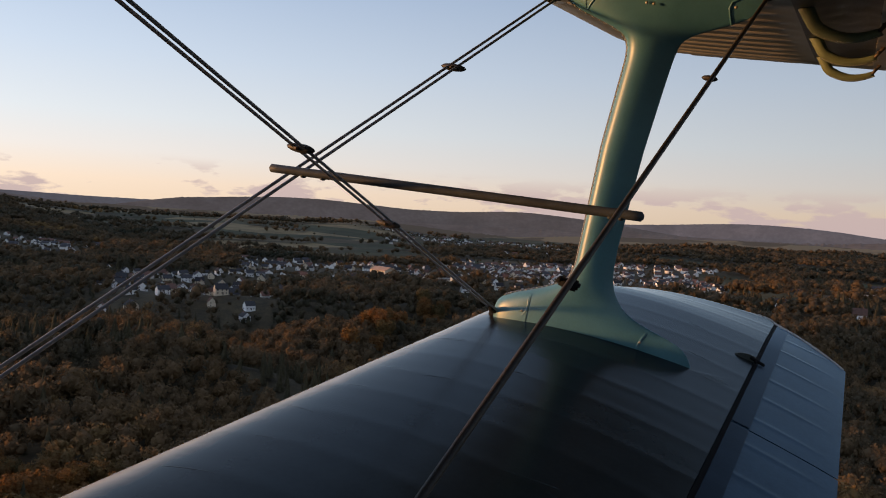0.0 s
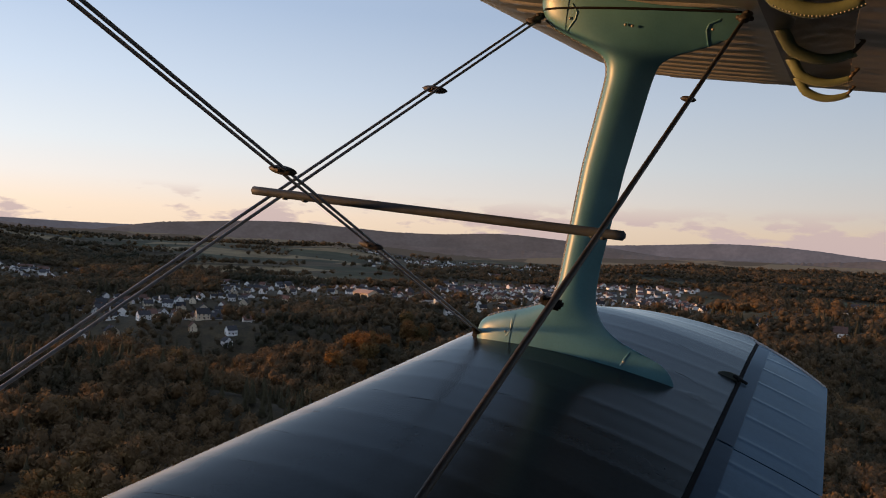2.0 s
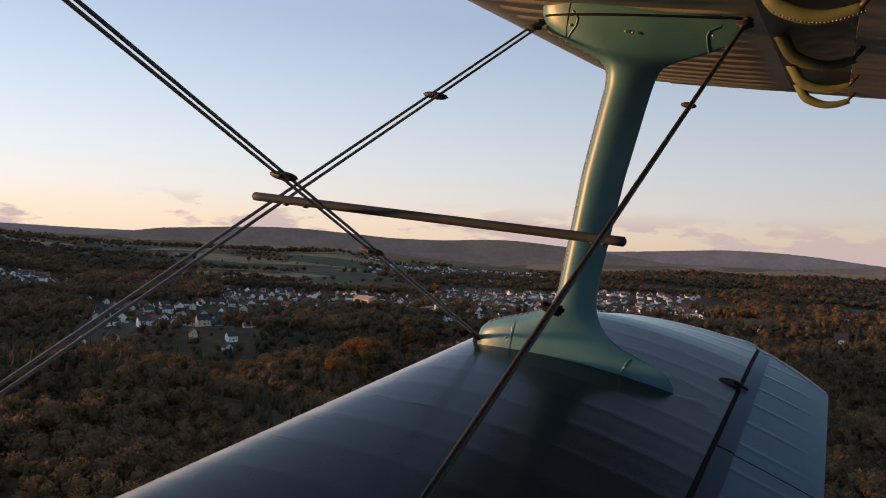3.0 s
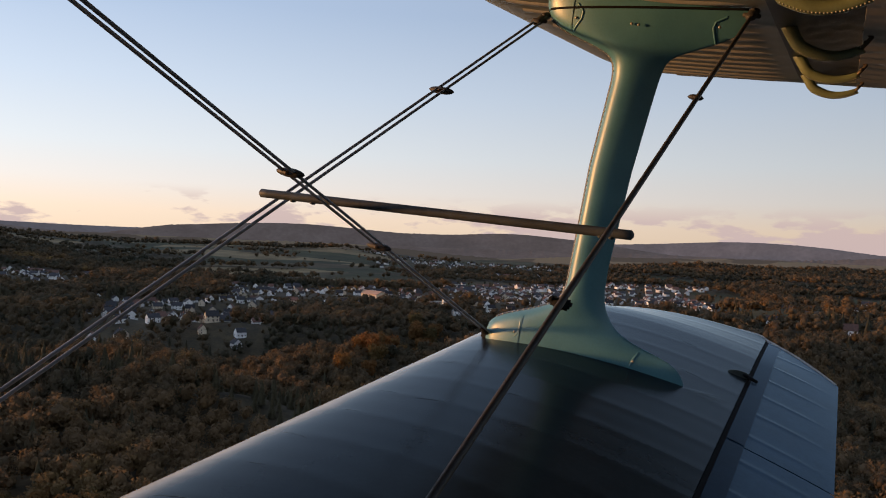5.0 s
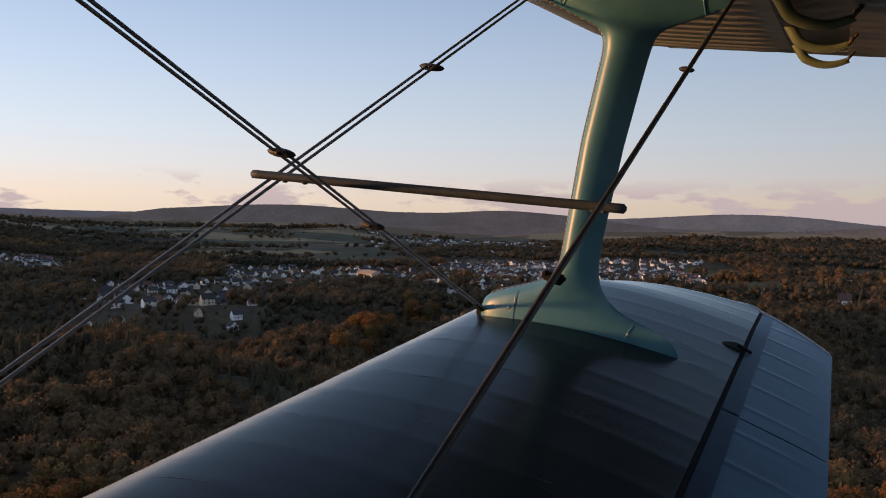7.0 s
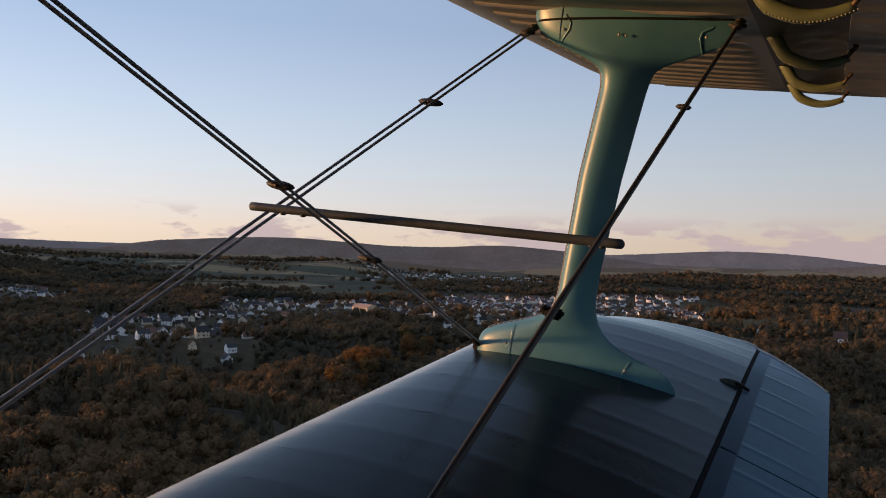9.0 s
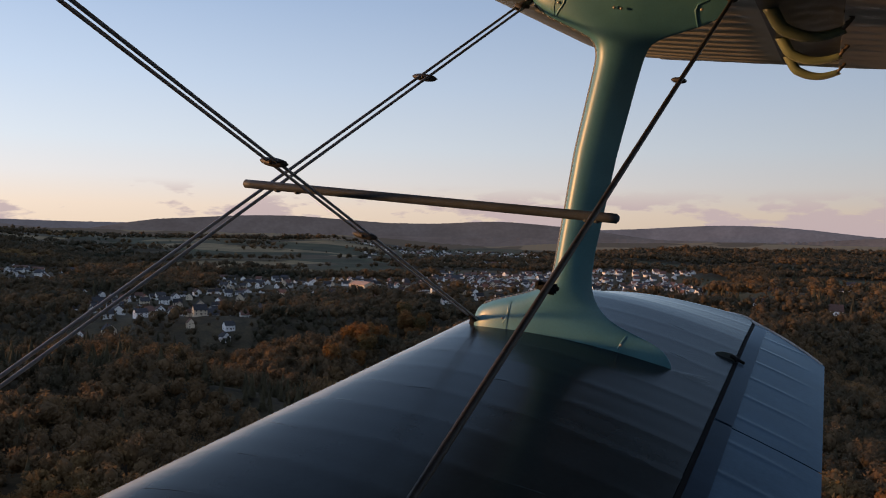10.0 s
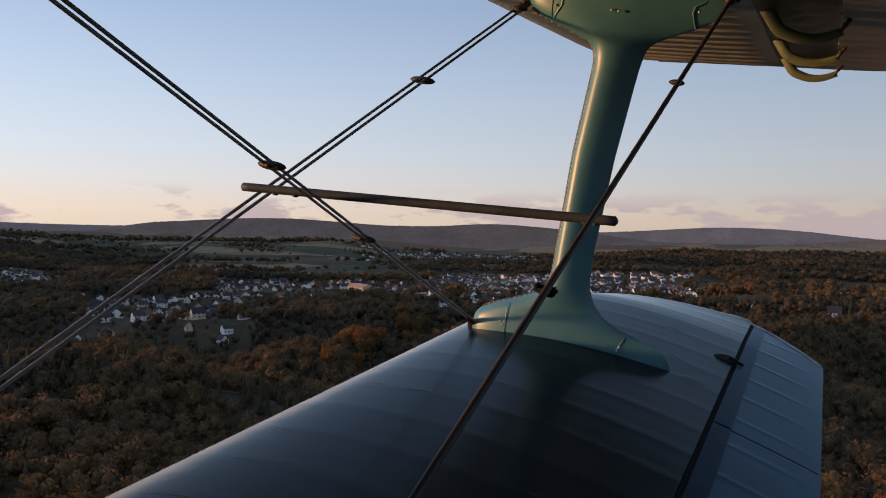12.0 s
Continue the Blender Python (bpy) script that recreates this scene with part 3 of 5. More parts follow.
def fir_crown(seed, h, w, tiers, spokes):
    rnd = random.Random(seed)
    v, f = [], []
    for i in range(tiers):
        k = i / tiers
        z = h * (0.10 + 0.90 * k)
        r = w * 0.5 * (1 - k) ** 0.85 + 0.15
        for j in range(spokes):
            t = 2 * math.pi * (j + rnd.uniform(-0.4, 0.4)) / spokes + i
            rr = r * rnd.uniform(0.7, 1.15)
            dz = h / tiers
            a = (0, 0, z + dz * 1.5)
            sp = math.pi / spokes * 1.5
            b = (rr * math.cos(t - sp) * 0.8, rr * math.sin(t - sp) * 0.8, z - dz * rnd.uniform(0.1, 0.5))
            c = (rr * math.cos(t + sp) * 0.8, rr * math.sin(t + sp) * 0.8, z - dz * rnd.uniform(0.1, 0.5))
            d = (rr * 1.1 * math.cos(t), rr * 1.1 * math.sin(t), z - dz * rnd.uniform(0.3, 0.8))
            n = len(v)
            v += [a, b, d, c]
            f += [(n, n + 1, n + 2), (n, n + 2, n + 3)]
    return np.array(v, dtype=float), np.array(f)


def trunk_mesh(h, r, limbs, seed):
    rnd = random.Random(seed)
    bm = bmesh.new()
    prev = None
    for i in range(6):
        k = i / 5
        ring = [bm.verts.new((r * (1 - 0.75 * k) * math.cos(t) + 0.15 * math.sin(k * 4 + seed), r * (1 - 0.75 * k) * math.sin(t), h * k - 0.6)) for t in [math.pi * j / 4 for j in range(8)]]
        if prev:
            for j in range(8):
                bm.faces.new((prev[j], prev[(j + 1) % 8], ring[(j + 1) % 8], ring[j]))
        prev = ring
    for i in range(limbs):
        t, z = rnd.uniform(0, 6.28), h * rnd.uniform(0.4, 0.85)
        L = h * rnd.uniform(0.18, 0.32)
        rod(bm, (0, 0, z), (L * math.cos(t), L * math.sin(t), z + L * 0.8), r * 0.28, 6)
    me_ = bpy.data.meshes.new("trunk")
    bm.to_mesh(me_)
    bm.free()
    return me_


def tree_kind(seed, kind_, h, w):
    tree = new("tree")
    if kind_ == "fir":
        v, f = fir_crown(seed, h, w, 17, 13)
        part("trunk", trunk_mesh(h * 0.8, 0.24, 0, seed), m_bark, tree)
        part("crown", fast_mesh("crown", v, f), m_fir, tree, "dark green needles", smooth=False)
        tagged(tree, "dark green fir with drooping boughs in the wood", "tree", "near trees")
    else:
        v, f = broadleaf_crown(seed, h, w, 13, 1, 1700, 0.42, 4)
        part("trunk", trunk_mesh(h * 0.7, 0.30, 6, seed), m_bark, tree)
        part("crown", fast_mesh("crown", v, f), m_autumn, tree, "rust and olive autumn leaves", smooth=False)
        tagged(tree, "broadleaf tree in rust and olive autumn leaf", "tree", "near trees")
    return tree


rnd = random.Random(11)
kinds = [tree_kind(3, "oak", 15, 11), tree_kind(5, "oak", 13, 9.5), tree_kind(8, "oak", 17, 11), tree_kind(21, "fir", 19, 6.5), tree_kind(27, "fir", 16, 5.5)]
first = [True] * 5
far_t = {"oak": [], "fir": []}
far_v, far_f, far_n = {"oak": [], "fir": []}, {"oak": [], "fir": []}, {"oak": 0, "fir": 0}


def template(kind_, level):
    out = []
    for s in range(5):
        if kind_ == "oak":
            out.append(broadleaf_crown(40 + s, 14, 9.6, *((9, 1, 240, 0.60, 3) if level == 0 else (6, 1, 64, 0.85, 2) if level == 1 else (2, 1, 26, 1.3, 1))))
        else:
            out.append(fir_crown(60 + s, 15, 6.6, *((14, 11) if level == 0 else (7, 6) if level == 1 else (4, 5))))
    return out


templates = {(k, l): template(k, l) for k in ("oak", "fir") for l in (0, 1, 2)}


def plant(kind_, level, x, y, z, s, flat=1.0):
    v, f = rnd.choice(templates[kind_, level])
    t = rnd.uniform(0, 6.28)
    c, q = math.cos(t), math.sin(t)
    k = s * rnd.uniform(0.9, 1.1)
    w = np.empty_like(v)
    w[:, 0] = (v[:, 0] * c - v[:, 1] * q) * s + x
    w[:, 1] = (v[:, 0] * q + v[:, 1] * c) * s + y
    w[:, 2] = v[:, 2] * k * flat + z - 0.5
    far_v[kind_].append(w)
    # tone raised nearer than y 430: low sun's gold put into leaf colour
    far_t[kind_].append(np.full(len(v), min(1.0, max(0.0, 0.36 + 0.58 * smooth(430, 340, y) + 0.9 * bumpy(x, y * 0.7, 95, 91) + rnd.gauss(0, 0.2)))))
    far_f[kind_].append(f + far_n[kind_])
    far_n[kind_] += len(v)


def in_town(x, y):
    a = x / y + 0.07 * bumpy(x, y, 75, 13) + 0.03 * bumpy(x, y, 30, 19)
    if 585 + 60 * bumpy(x, y, 50, 3) < y < 900 and -0.41 < a < -0.22:
        return 1
    if 1020 < y < 1400 and -0.60 < a < -0.42:
        return 2
    if 800 + 180 * smooth(-0.12, -0.02, a) < y < 1230 and -0.27 < a < 0.0:
        return 3
    if 850 + 60 * bumpy(x, y, 70, 9) + 150 * smooth(0.0, 0.05, a) * smooth(0.10, 0.05, a) < y < 1560 and -0.02 < a < 0.315:
        return 4
    if 2150 < y < 2750 and -0.10 < a < 0.13:
        return 5
    return 0


def fir_stand(x, y):
    a = x / y
    if 290 < y + 30 * bumpy(x, y, 60, 5) < 380 and a < 0.0:
        return 0.7
    if y > 1400:
        return 0.0
    if a > 0.2 and y < 1150:
        return 0.75 if bumpy(x, y, 70, 44) > 0.18 else 0.12
    return 0.6 if bumpy(x, y, 130, 44) > 0.25 else 0.08


things = 0
# single houses in the wood on the far slope: place, turn, kind
LONE = ((385, 940, -30, 4), (330, 860, -20, 0), (452, 905, -70, 2), (425, 1060, -35, 3), (610, 1235, -40, 1), (505, 1180, -65, 4), (403, 948, -50, 1), (545, 1130, -35, 1), (560, 1150, -60, 0), (312, 655, -25, 2), (470, 1010, -40, 4))
garden = random.Random(5)
u = 105.0
while u < 2900:
    near = u < 200
    step = 6.6 if near else 6.2 if u < 520 else 7.6 + u * 0.0030 if u < 1500 else 13.5 + (u - 1500) * 0.006
    w = -0.64 * u
    while w < 0.66 * u:
        x, y = w + rnd.uniform(-0.42, 0.42) * step, u + rnd.uniform(-0.42, 0.42) * step
        w += step
        a = x / y
        # ground that the lower wing hides: only a thin wood
        under = y < 82500 / (225 + 700 * max(0.0, 0.044 - a)) and a < 0.425
        if under and (near or rnd.random() > 0.3):
            continue
        zone = in_town(x, y)
        ol = open_land(x, y)
        if zone and rnd.random() > (0.62 if zone == 1 else 0.38 if zone < 5 else 0.3):
            continue
        if abs(x + 96) < 34 and 940 < y < 1052 or any(abs(x - hx * y / hy) < (11 if hy < 700 else 19) and (-62 if hy < 700 else -115) < y - hy < 14 for hx, hy, _, _ in LONE):
            # gardens with low bushes before the single houses
            kept = rnd.getstate()
            for _ in range(0 if under else 3):
                p, q = x + garden.uniform(-4, 4), y + garden.uniform(-4, 4)
                if all(abs(p - hx) > 8 or abs(q - hy) > 10 for hx, hy, _, _ in LONE):
                    plant("oak", 1, p, q, height(p, q), garden.uniform(0.26, 0.46), garden.uniform(0.7, 1.0))
            rnd.setstate(kept)
            continue
        if ol > 0.3 and rnd.random() > (0.5 if abs(bumpy(x, y * 0.5, 150, 61)) < 0.012 else 0.0025) and not zone:
            continue
        z = height(x, y)
        fir = rnd.random() < fir_stand(x, y) and not zone and ol < 0.3
        s = rnd.uniform(0.62, 1.10) * (0.80 + 0.20 * smooth(480, 700, u)) * (0.86 if fir else 1.0) * (1.0 + 0.35 * bumpy(x, y, 45, 71)) * (0.42 if zone or ol > 0.3 else 1.0)
        if near:
            i = rnd.choice((3, 4)) if fir else rnd.choice((0, 1, 2))
            m = pose(x, y, z, 0, 0, rnd.uniform(0, 360)) @ Matrix.Diagonal((s, s, s * rnd.uniform(0.9, 1.1), 1))
            if first[i]:
                kinds[i].matrix_basis, first[i] = m, False
            else:
                c = copy_thing(kinds[i], m)
                c.matrix_basis = m
            things += 1
        else:
            level = 2 if under else 0 if u < 480 else 1 if u < 1500 else 2
            plant("fir" if fir else "oak", level, x, y, z, s * (1.0 + 0.42 * smooth(480, 800, u) if u < 1500 else 1.75 + (u - 1500) * 0.0004), 1.0 - 0.22 * smooth(480, 800, u) if u < 1500 or zone or ol > 0.3 else 0.62)
    u += step * 0.9
# a row of yellow trees on the crest of the near slope
for i in range(30):
    q = (i % 15) / 14
    y = 430 + 215 * q + rnd.uniform(-9, 9)
    x = -48 + 30 * q + rnd.uniform(-7, 7) + 9 * (i // 15)
    s = rnd.uniform(0.8, 1.3)
    m = pose(x, y, height(x, y), 0, 0, rnd.uniform(0, 360)) @ Matrix.Diagonal((s, s, s, 1))
    copy_thing(kinds[rnd.choice((0, 1, 2))], m).matrix_basis = m
for k, label, mat_ in (("oak", "autumn broadleaf woods in brown, rust and olive", m_wood), ("fir", "dark green stands of fir", m_firwood)):
    me = fast_mesh("woods", np.concatenate(far_v[k]), np.concatenate(far_f[k]))
    me.attributes.new("tone", "FLOAT", "POINT").data.foreach_set("value", np.concatenate(far_t[k]).astype(np.float32))
    ob = part("woods", me, mat_, smooth=False)
    tagged(ob, label, "woods", kind="stuff")


# ---- houses
def house_kind(w, d, eaves, rise, wall_m, roof_m, floors, label, dormer=False):
    """A gabled house: plastered walls, tiled roof with overhang, chimney, windows and a door. Ridge along x."""
    h = new("house")
    bm = bmesh.new()
    pts = [(-d / 2, -1.5), (d / 2, -1.5), (d / 2, eaves), (0, eaves + rise), (-d / 2, eaves)]
    ends = [[bm.verts.new((sx * w / 2, y, z)) for y, z in pts] for sx in (-1, 1)]
    bm.faces.new(ends[0][::-1])
    bm.faces.new(ends[1])
    for i in range(5):
        j = (i + 1) % 5
        bm.faces.new((ends[0][i], ends[0][j], ends[1][j], ends[1][i]))
    part("wall", bm, wall_m, h, smooth=False)
    bm = bmesh.new()
    o, t = 0.5, 0.22
    s = rise / (d / 2)
    prof = [(-d / 2 - o, eaves - o * s + 0.05), (0, eaves + rise + 0.05), (d / 2 + o, eaves - o * s + 0.05)]
    ring = prof + [(y, z + t) for y, z in prof[::-1]]
    ends = [[bm.verts.new((sx * (w / 2 + 0.4), y, z)) for y, z in ring] for sx in (-1, 1)]
    bm.faces.new(ends[0])
    bm.faces.new(ends[1][::-1])
    for i in range(6):
        j = (i + 1) % 6
        bm.faces.new((ends[0][j], ends[0][i], ends[1][i], ends[1][j]))
    roof = part("roof", bm, roof_m, h, smooth=False)
    bm = bmesh.new()
    box(bm, (w * 0.18, 0.5, eaves + rise - 1.6), (w * 0.18 + 0.7, 1.1, eaves + rise + 0.9))
    part("chimney", bm, m_brick, roof, smooth=False)
    win = bpy.data.meshes.new("window")
    bm = bmesh.new()
    box(bm, (-0.55, -0.04, -0.65), (0.55, 0.05, 0.65))
    bm.to_mesh(win)
    bm.free()
    for fl in range(floors):
        z = 1.5 + fl * 2.7
        for sy in (-1, 1):
            n = max(2, int(w / 3.4))
            for i in range(n):
                ob = part("window", win, m_pane, h, smooth=False)
                ob.location = (-w / 2 + w * (i + 0.5) / n, sy * (d / 2 + 0.02), z)
        for sx in (-1, 1):
            ob = part("window", win, m_pane, h, smooth=False)
            ob.location, ob.rotation_euler = (sx * (w / 2 + 0.02), d * 0.18, z), (0, 0, radians(90))
    bm = bmesh.new()
    box(bm, (0.4, -d / 2 - 0.06, 0.0), (1.4, -d / 2 + 0.02, 2.05))
    part("door", bm, m_door, h, smooth=False)
    return tagged(h, label, "house", "town houses")


hk = [
    house_kind(11, 9, 5.0, 4.2, m_white, m_slate, 1, "white plastered house with a dark slate gable roof"),
    house_kind(13, 9.5, 5.4, 4.0, m_white, m_slate, 2, "long white house with a dark slate roof"),
    house_kind(10, 9, 4.4, 4.6, m_white, m_tile, 1, "small white house with a red-brown tiled roof"),
    house_kind(12, 10, 5.2, 4.6, m_cream, m_slate, 2, "cream plastered house with a dark roof"),
    house_kind(15, 10, 3.4, 3.0, m_white, m_slate, 1, "low white bungalow with a dark roof"),
    house_kind(9, 8, 5.6, 4.2, m_cream, m_tile, 2, "narrow cream house with a red-brown tiled roof"),
]
hfirst = [True] * len(hk)
placed = []
rnd = random.Random(77)


far_houses = []


def put_house(x, y, turn, kind_=None, s=1.0):
    if kind_ is None and (y > 1215 or x < -0.42 * y):       # too small to pick out singly
        far_houses.append((x, y, turn, s * 1.3))
        placed.append((x, y))
        return
    i = rnd.choices(range(6), (5, 4, 3, 2, 3, 2))[0] if kind_ is None else kind_
    m = pose(x, y, height(x, y) - 0.1, 0, 0, turn) @ Matrix.Diagonal((s, s, s, 1))
    if hfirst[i]:
        hk[i].matrix_basis, hfirst[i] = m, False
    else:
        copy_thing(hk[i], m).matrix_basis = m
    placed.append((x, y))


def clear(x, y, gap):
    return all((x - p) ** 2 + (y - q) ** 2 > gap * gap for p, q in placed)


# streets of houses in the valley town
for zone, count, a0, a1, y0, y1 in ((1, 96, -0.46, -0.16, 515, 900), (2, 52, -0.60, -0.42, 1020, 1400), (3, 105, -0.27, 0.0, 800, 1230), (4, 300, -0.02, 0.315, 800, 1560)):
    made, tries = 0, 0
    while made < count and tries < 6000:
        tries += 1
        y = rnd.uniform(y0, y1)
        x = rnd.uniform(a0, a1) * y
        row = round(y / 34) * 34 + 10 * bumpy(x, y, 150, 6)       # rows along the streets
        y = row + rnd.uniform(-9, 9)
        if in_town(x, y) != zone or not clear(x, y, 12.5) or abs(x + 96) < 36 and 960 < y < 1060:
            continue
        put_house(x, y, rnd.choice((0, 0, 90, 90, 180)) + 50 * bumpy(x, y, 200, 8) + 12 + rnd.uniform(-14, 14), s=rnd.uniform(0.56, 0.80))
        made += 1
for x, y, turn, k in LONE:
    put_house(x, y, turn, k)


def hall():
    """Long low hall with a wide, shallow tan roof."""
    h = new("hall")
    w, d, e, r = 30, 17, 5.5, 3.6
    bm = bmesh.new()
    pts = [(-d / 2, -1.5), (d / 2, -1.5), (d / 2, e), (0, e + r), (-d / 2, e)]
    ends = [[bm.verts.new((sx * w / 2, y, z)) for y, z in pts] for sx in (-1, 1)]
    bm.faces.new(ends[0][::-1])
    bm.faces.new(ends[1])
    for i in range(5):
        j = (i + 1) % 5
        bm.faces.new((ends[0][i], ends[0][j], ends[1][j], ends[1][i]))
    part("wall", bm, m_cream, h, smooth=False)
    bm = bmesh.new()
    prof = [(-d / 2 - 0.8, e - 0.3), (0, e + r + 0.05), (d / 2 + 0.8, e - 0.3)]
    ring = prof + [(y, z + 0.35) for y, z in prof[::-1]]
    ends = [[bm.verts.new((sx * (w / 2 + 0.7), y, z)) for y, z in ring] for sx in (-1, 1)]
    bm.faces.new(ends[0])
    bm.faces.new(ends[1][::-1])
    for i in range(6):
        j = (i + 1) % 6
        bm.faces.new((ends[0][j], ends[0][i], ends[1][i], ends[1][j]))
    part("roof", bm, m_tan, h, "tan sheet metal roof", smooth=False)
    for i in range(6):
        bm = bmesh.new()
        box(bm, (-w / 2 + 2 + i * 4.6, -d / 2 - 0.05, 1.2), (-w / 2 + 5 + i * 4.6, -d / 2 + 0.02, 3.6))
        part("window", bm, m_pane, h, smooth=False)
    return tagged(h, "long cream hall with a shallow tan roof in the low sun", "hall")


hall().matrix_basis = pose(-88, 1030, height(-88, 1030) - 0.1, 0, 0, -48)

# the next village, far up the valley: too many and too small to count
bm = bmesh.new()
rv = random.Random(5)
walls_v, walls_f, roofs_v, roofs_f, tiles_f = [], [], [], [], []
for _ in range(120):
    y = rv.uniform(1950, 2800)
    far_houses.append((rv.uniform(-0.09, 0.13) * y, y, rv.uniform(0, 180), 1.0))
for x, y, turn, k in far_houses:
    z, t = height(x, y), radians(turn)
    w, d, e, r = k * rv.uniform(4.5, 6.5), k * rv.uniform(4, 5), k * rv.uniform(3, 4.6), k * rv.uniform(3, 4.2)
    c, s = math.cos(t), math.sin(t)

    def turned(px, py, pz):
        return (x + px * c - py * s, y + px * s + py * c, z + pz)
    n = len(walls_v)
    for sx in (-1, 1):
        walls_v += [turned(sx * w, -d, -2), turned(sx * w, d, -2), turned(sx * w, d, e), turned(sx * w, 0, e + r), turned(sx * w, -d, e)]
    walls_f += [(n, n + 1, n + 2), (n, n + 2, n + 3), (n, n + 3, n + 4), (n + 5, n + 7, n + 6), (n + 5, n + 8, n + 7), (n + 5, n + 9, n + 8)]
    walls_f += [(n, n + 4, n + 9), (n, n + 9, n + 5), (n + 1, n + 6, n + 7), (n + 1, n + 7, n + 2)]
    n = len(roofs_v)
    for sx in (-1, 1):
        roofs_v += [turned(sx * (w + 0.4), -d - 0.5, e - 0.3), turned(sx * (w + 0.4), 0, e + r + 0.25), turned(sx * (w + 0.4), d + 0.5, e - 0.3)]
    (tiles_f if rv.random() < 0.4 else roofs_f).extend([(n, n + 3, n + 4), (n, n + 4, n + 1), (n + 1, n + 4, n + 5), (n + 1, n + 5, n + 2)])
bm.free()
far_walls = tagged(part("far_village", fast_mesh("far_village", walls_v, walls_f), m_white, smooth=False), "pale houses far off in the town and beyond", "village", kind="stuff")
part("roof", fast_mesh("roof", roofs_v, roofs_f), m_slate, far_walls, "dark roofs", smooth=False)
part("roof", fast_mesh("roof", roofs_v, tiles_f), m_tile, far_walls, "red-brown roofs", smooth=False)


# ---- the biplane. Its own axes: x aft, y outboard along the starboard wing, z up; the eye is near the origin.
AXES = Matrix(((0.90084, 0.41865, 0.11495, 0), (-0.39830, 0.90232, -0.16483, 0), (-0.17273, 0.10270, 0.97960, CAM_Z), (0, 0, 0, 1)))
ROOT = Vector((-0.76, 0.30, -1.35))
plane = new("biplane")
plane.matrix_basis = AXES @ Matrix.Translation(ROOT)
tagged(plane, "flying biplane with grey fabric wings and a turquoise strut", "aircraft")


def fit_part(name, data, mat_, label="", parent=None, smooth=True):
    ob = part(name, data, mat_, parent or plane, label, smooth)
    if parent is None:
        ob.location = -ROOT
    return ob


def foil(t, thick, camber):
    """Upper and lower height of the wing section at t of the chord, for a chord of 1."""
    t = max(0.0, min(1.0, t))
    h = 5 * thick * (0.2969 * math.sqrt(t) - 0.1260 * t - 0.3516 * t * t + 0.2843 * t ** 3 - 0.1036 * t ** 4)
    c = camber * 4 * t * (1 - t)
    return c + h, c - h


def sag(y, pitch):
    """Fabric drawn tight over the ribs, hanging a little between them."""
    k = (y / pitch) % 1.0
    return -(0.5 - 0.5 * math.cos(2 * math.pi * k))


def skin(name, ys, planform, z_at, t0, t1, thick, camber, depth, pitch, nu=30, nl=14, tip=None, bottom_end=None, taut=1.0, span=None, ridged=0):
    """A closed piece of wing between t0 and t1 of the chord, over the stations ys."""
    rings = []
    for y in ys:
        xl, xt = planform(y)
        ch = xt - xl
        k = tip(y) if tip else 1.0
        nose = t0 == 0
        if span:
            t0, t1 = span(y)
        up_, lo_ = [], []
        for i in range(nu + 1):
            q = i / nu
            t = t0 + (t1 - t0) * (q * q * (3 - 2 * q) * 0.4 + q * q * 0.6 if nose else q)
            a, _ = foil(t, thick * k, camber * k)
            s_ = depth * (((1 + sag(y, pitch)) ** ridged - 1) if ridged else sag(y, pitch)) * smooth(0.02, 0.18, t) * smooth(1.0, 0.88, t)
            up_.append((xl + ch * t, y, z_at(y) + 2.0 * a * (ch / 2.0) ** 0.6 + s_))
        tb = bottom_end if bottom_end else t1
        for i in range(nl + 1):
            q = i / nl
            t = t0 + (tb - t0) * (q * q if nose else q)
            _, b = foil(t, thick * k, camber * k)
            s_ = depth * (1 - (1 + sag(y, pitch)) ** taut) * smooth(0.06, 0.2, t) * smooth(tb, tb - 0.10, t)
            lo_.append((xl + ch * t, y, z_at(y) + 2.0 * b * (ch / 2.0) ** 0.6 + s_))
        for edge in (up_, lo_):        # keeps the cut edges crisp
            edge.insert(-1, tuple(Vector(edge[-2]).lerp(Vector(edge[-1]), 0.994)))
            if not nose:
                edge.insert(1, tuple(Vector(edge[0]).lerp(Vector(edge[1]), 0.03)))
        ring = up_ + lo_[::-1]
        rings.append(ring[:-1] if nose else ring)
    return grid_mesh(name, rings, closed_u=True, cap=True)


def stations(y0, y1, step):
    n = max(2, int((y1 - y0) / step))
    out = [y0 + (y1 - y0) * i / n for i in range(n + 1)]
    return out[:1] + [y0 + 0.001] + out[1:-1] + [y1 - 0.001] + out[-1:]


# lower wing
L_LE, L_TE, L_Z, HINGE = -1.765, 0.238, -1.35, 0.757


X_H = L_LE + (L_TE - L_LE) * HINGE


def lower_plan(y):
    return L_LE + 0.32 * smooth(5.55, 6.22, y) + 0.50 * smooth(6.06, 6.58, y) ** 2, L_TE


def tip_edge(y):
    """Where the raked wing tip ends aft, at the station y."""
    if y < 5.70:
        return L_TE
    if y < 6.24:
        k = (y - 5.70) / 0.54
        return L_TE - 0.493 * k * (0.85 + 0.15 * k)
    return X_H - 0.66 * ((y - 6.24) / 0.34) ** 2


def on_chord(y, x):
    xl, xt = lower_plan(y)
    return (x - xl) / (xt - xl)


def main_span(y):
    return 0.0, on_chord(y, min(X_H, tip_edge(y)))


def aft_span(y):
    return on_chord(y, X_H + 0.024), on_chord(y, max(tip_edge(y), X_H + 0.05))


def lower_tip(y):
    return 1.0 - 0.46 * smooth(5.3, 6.6, y) - 0.40 * smooth(6.32, 6.57, y)


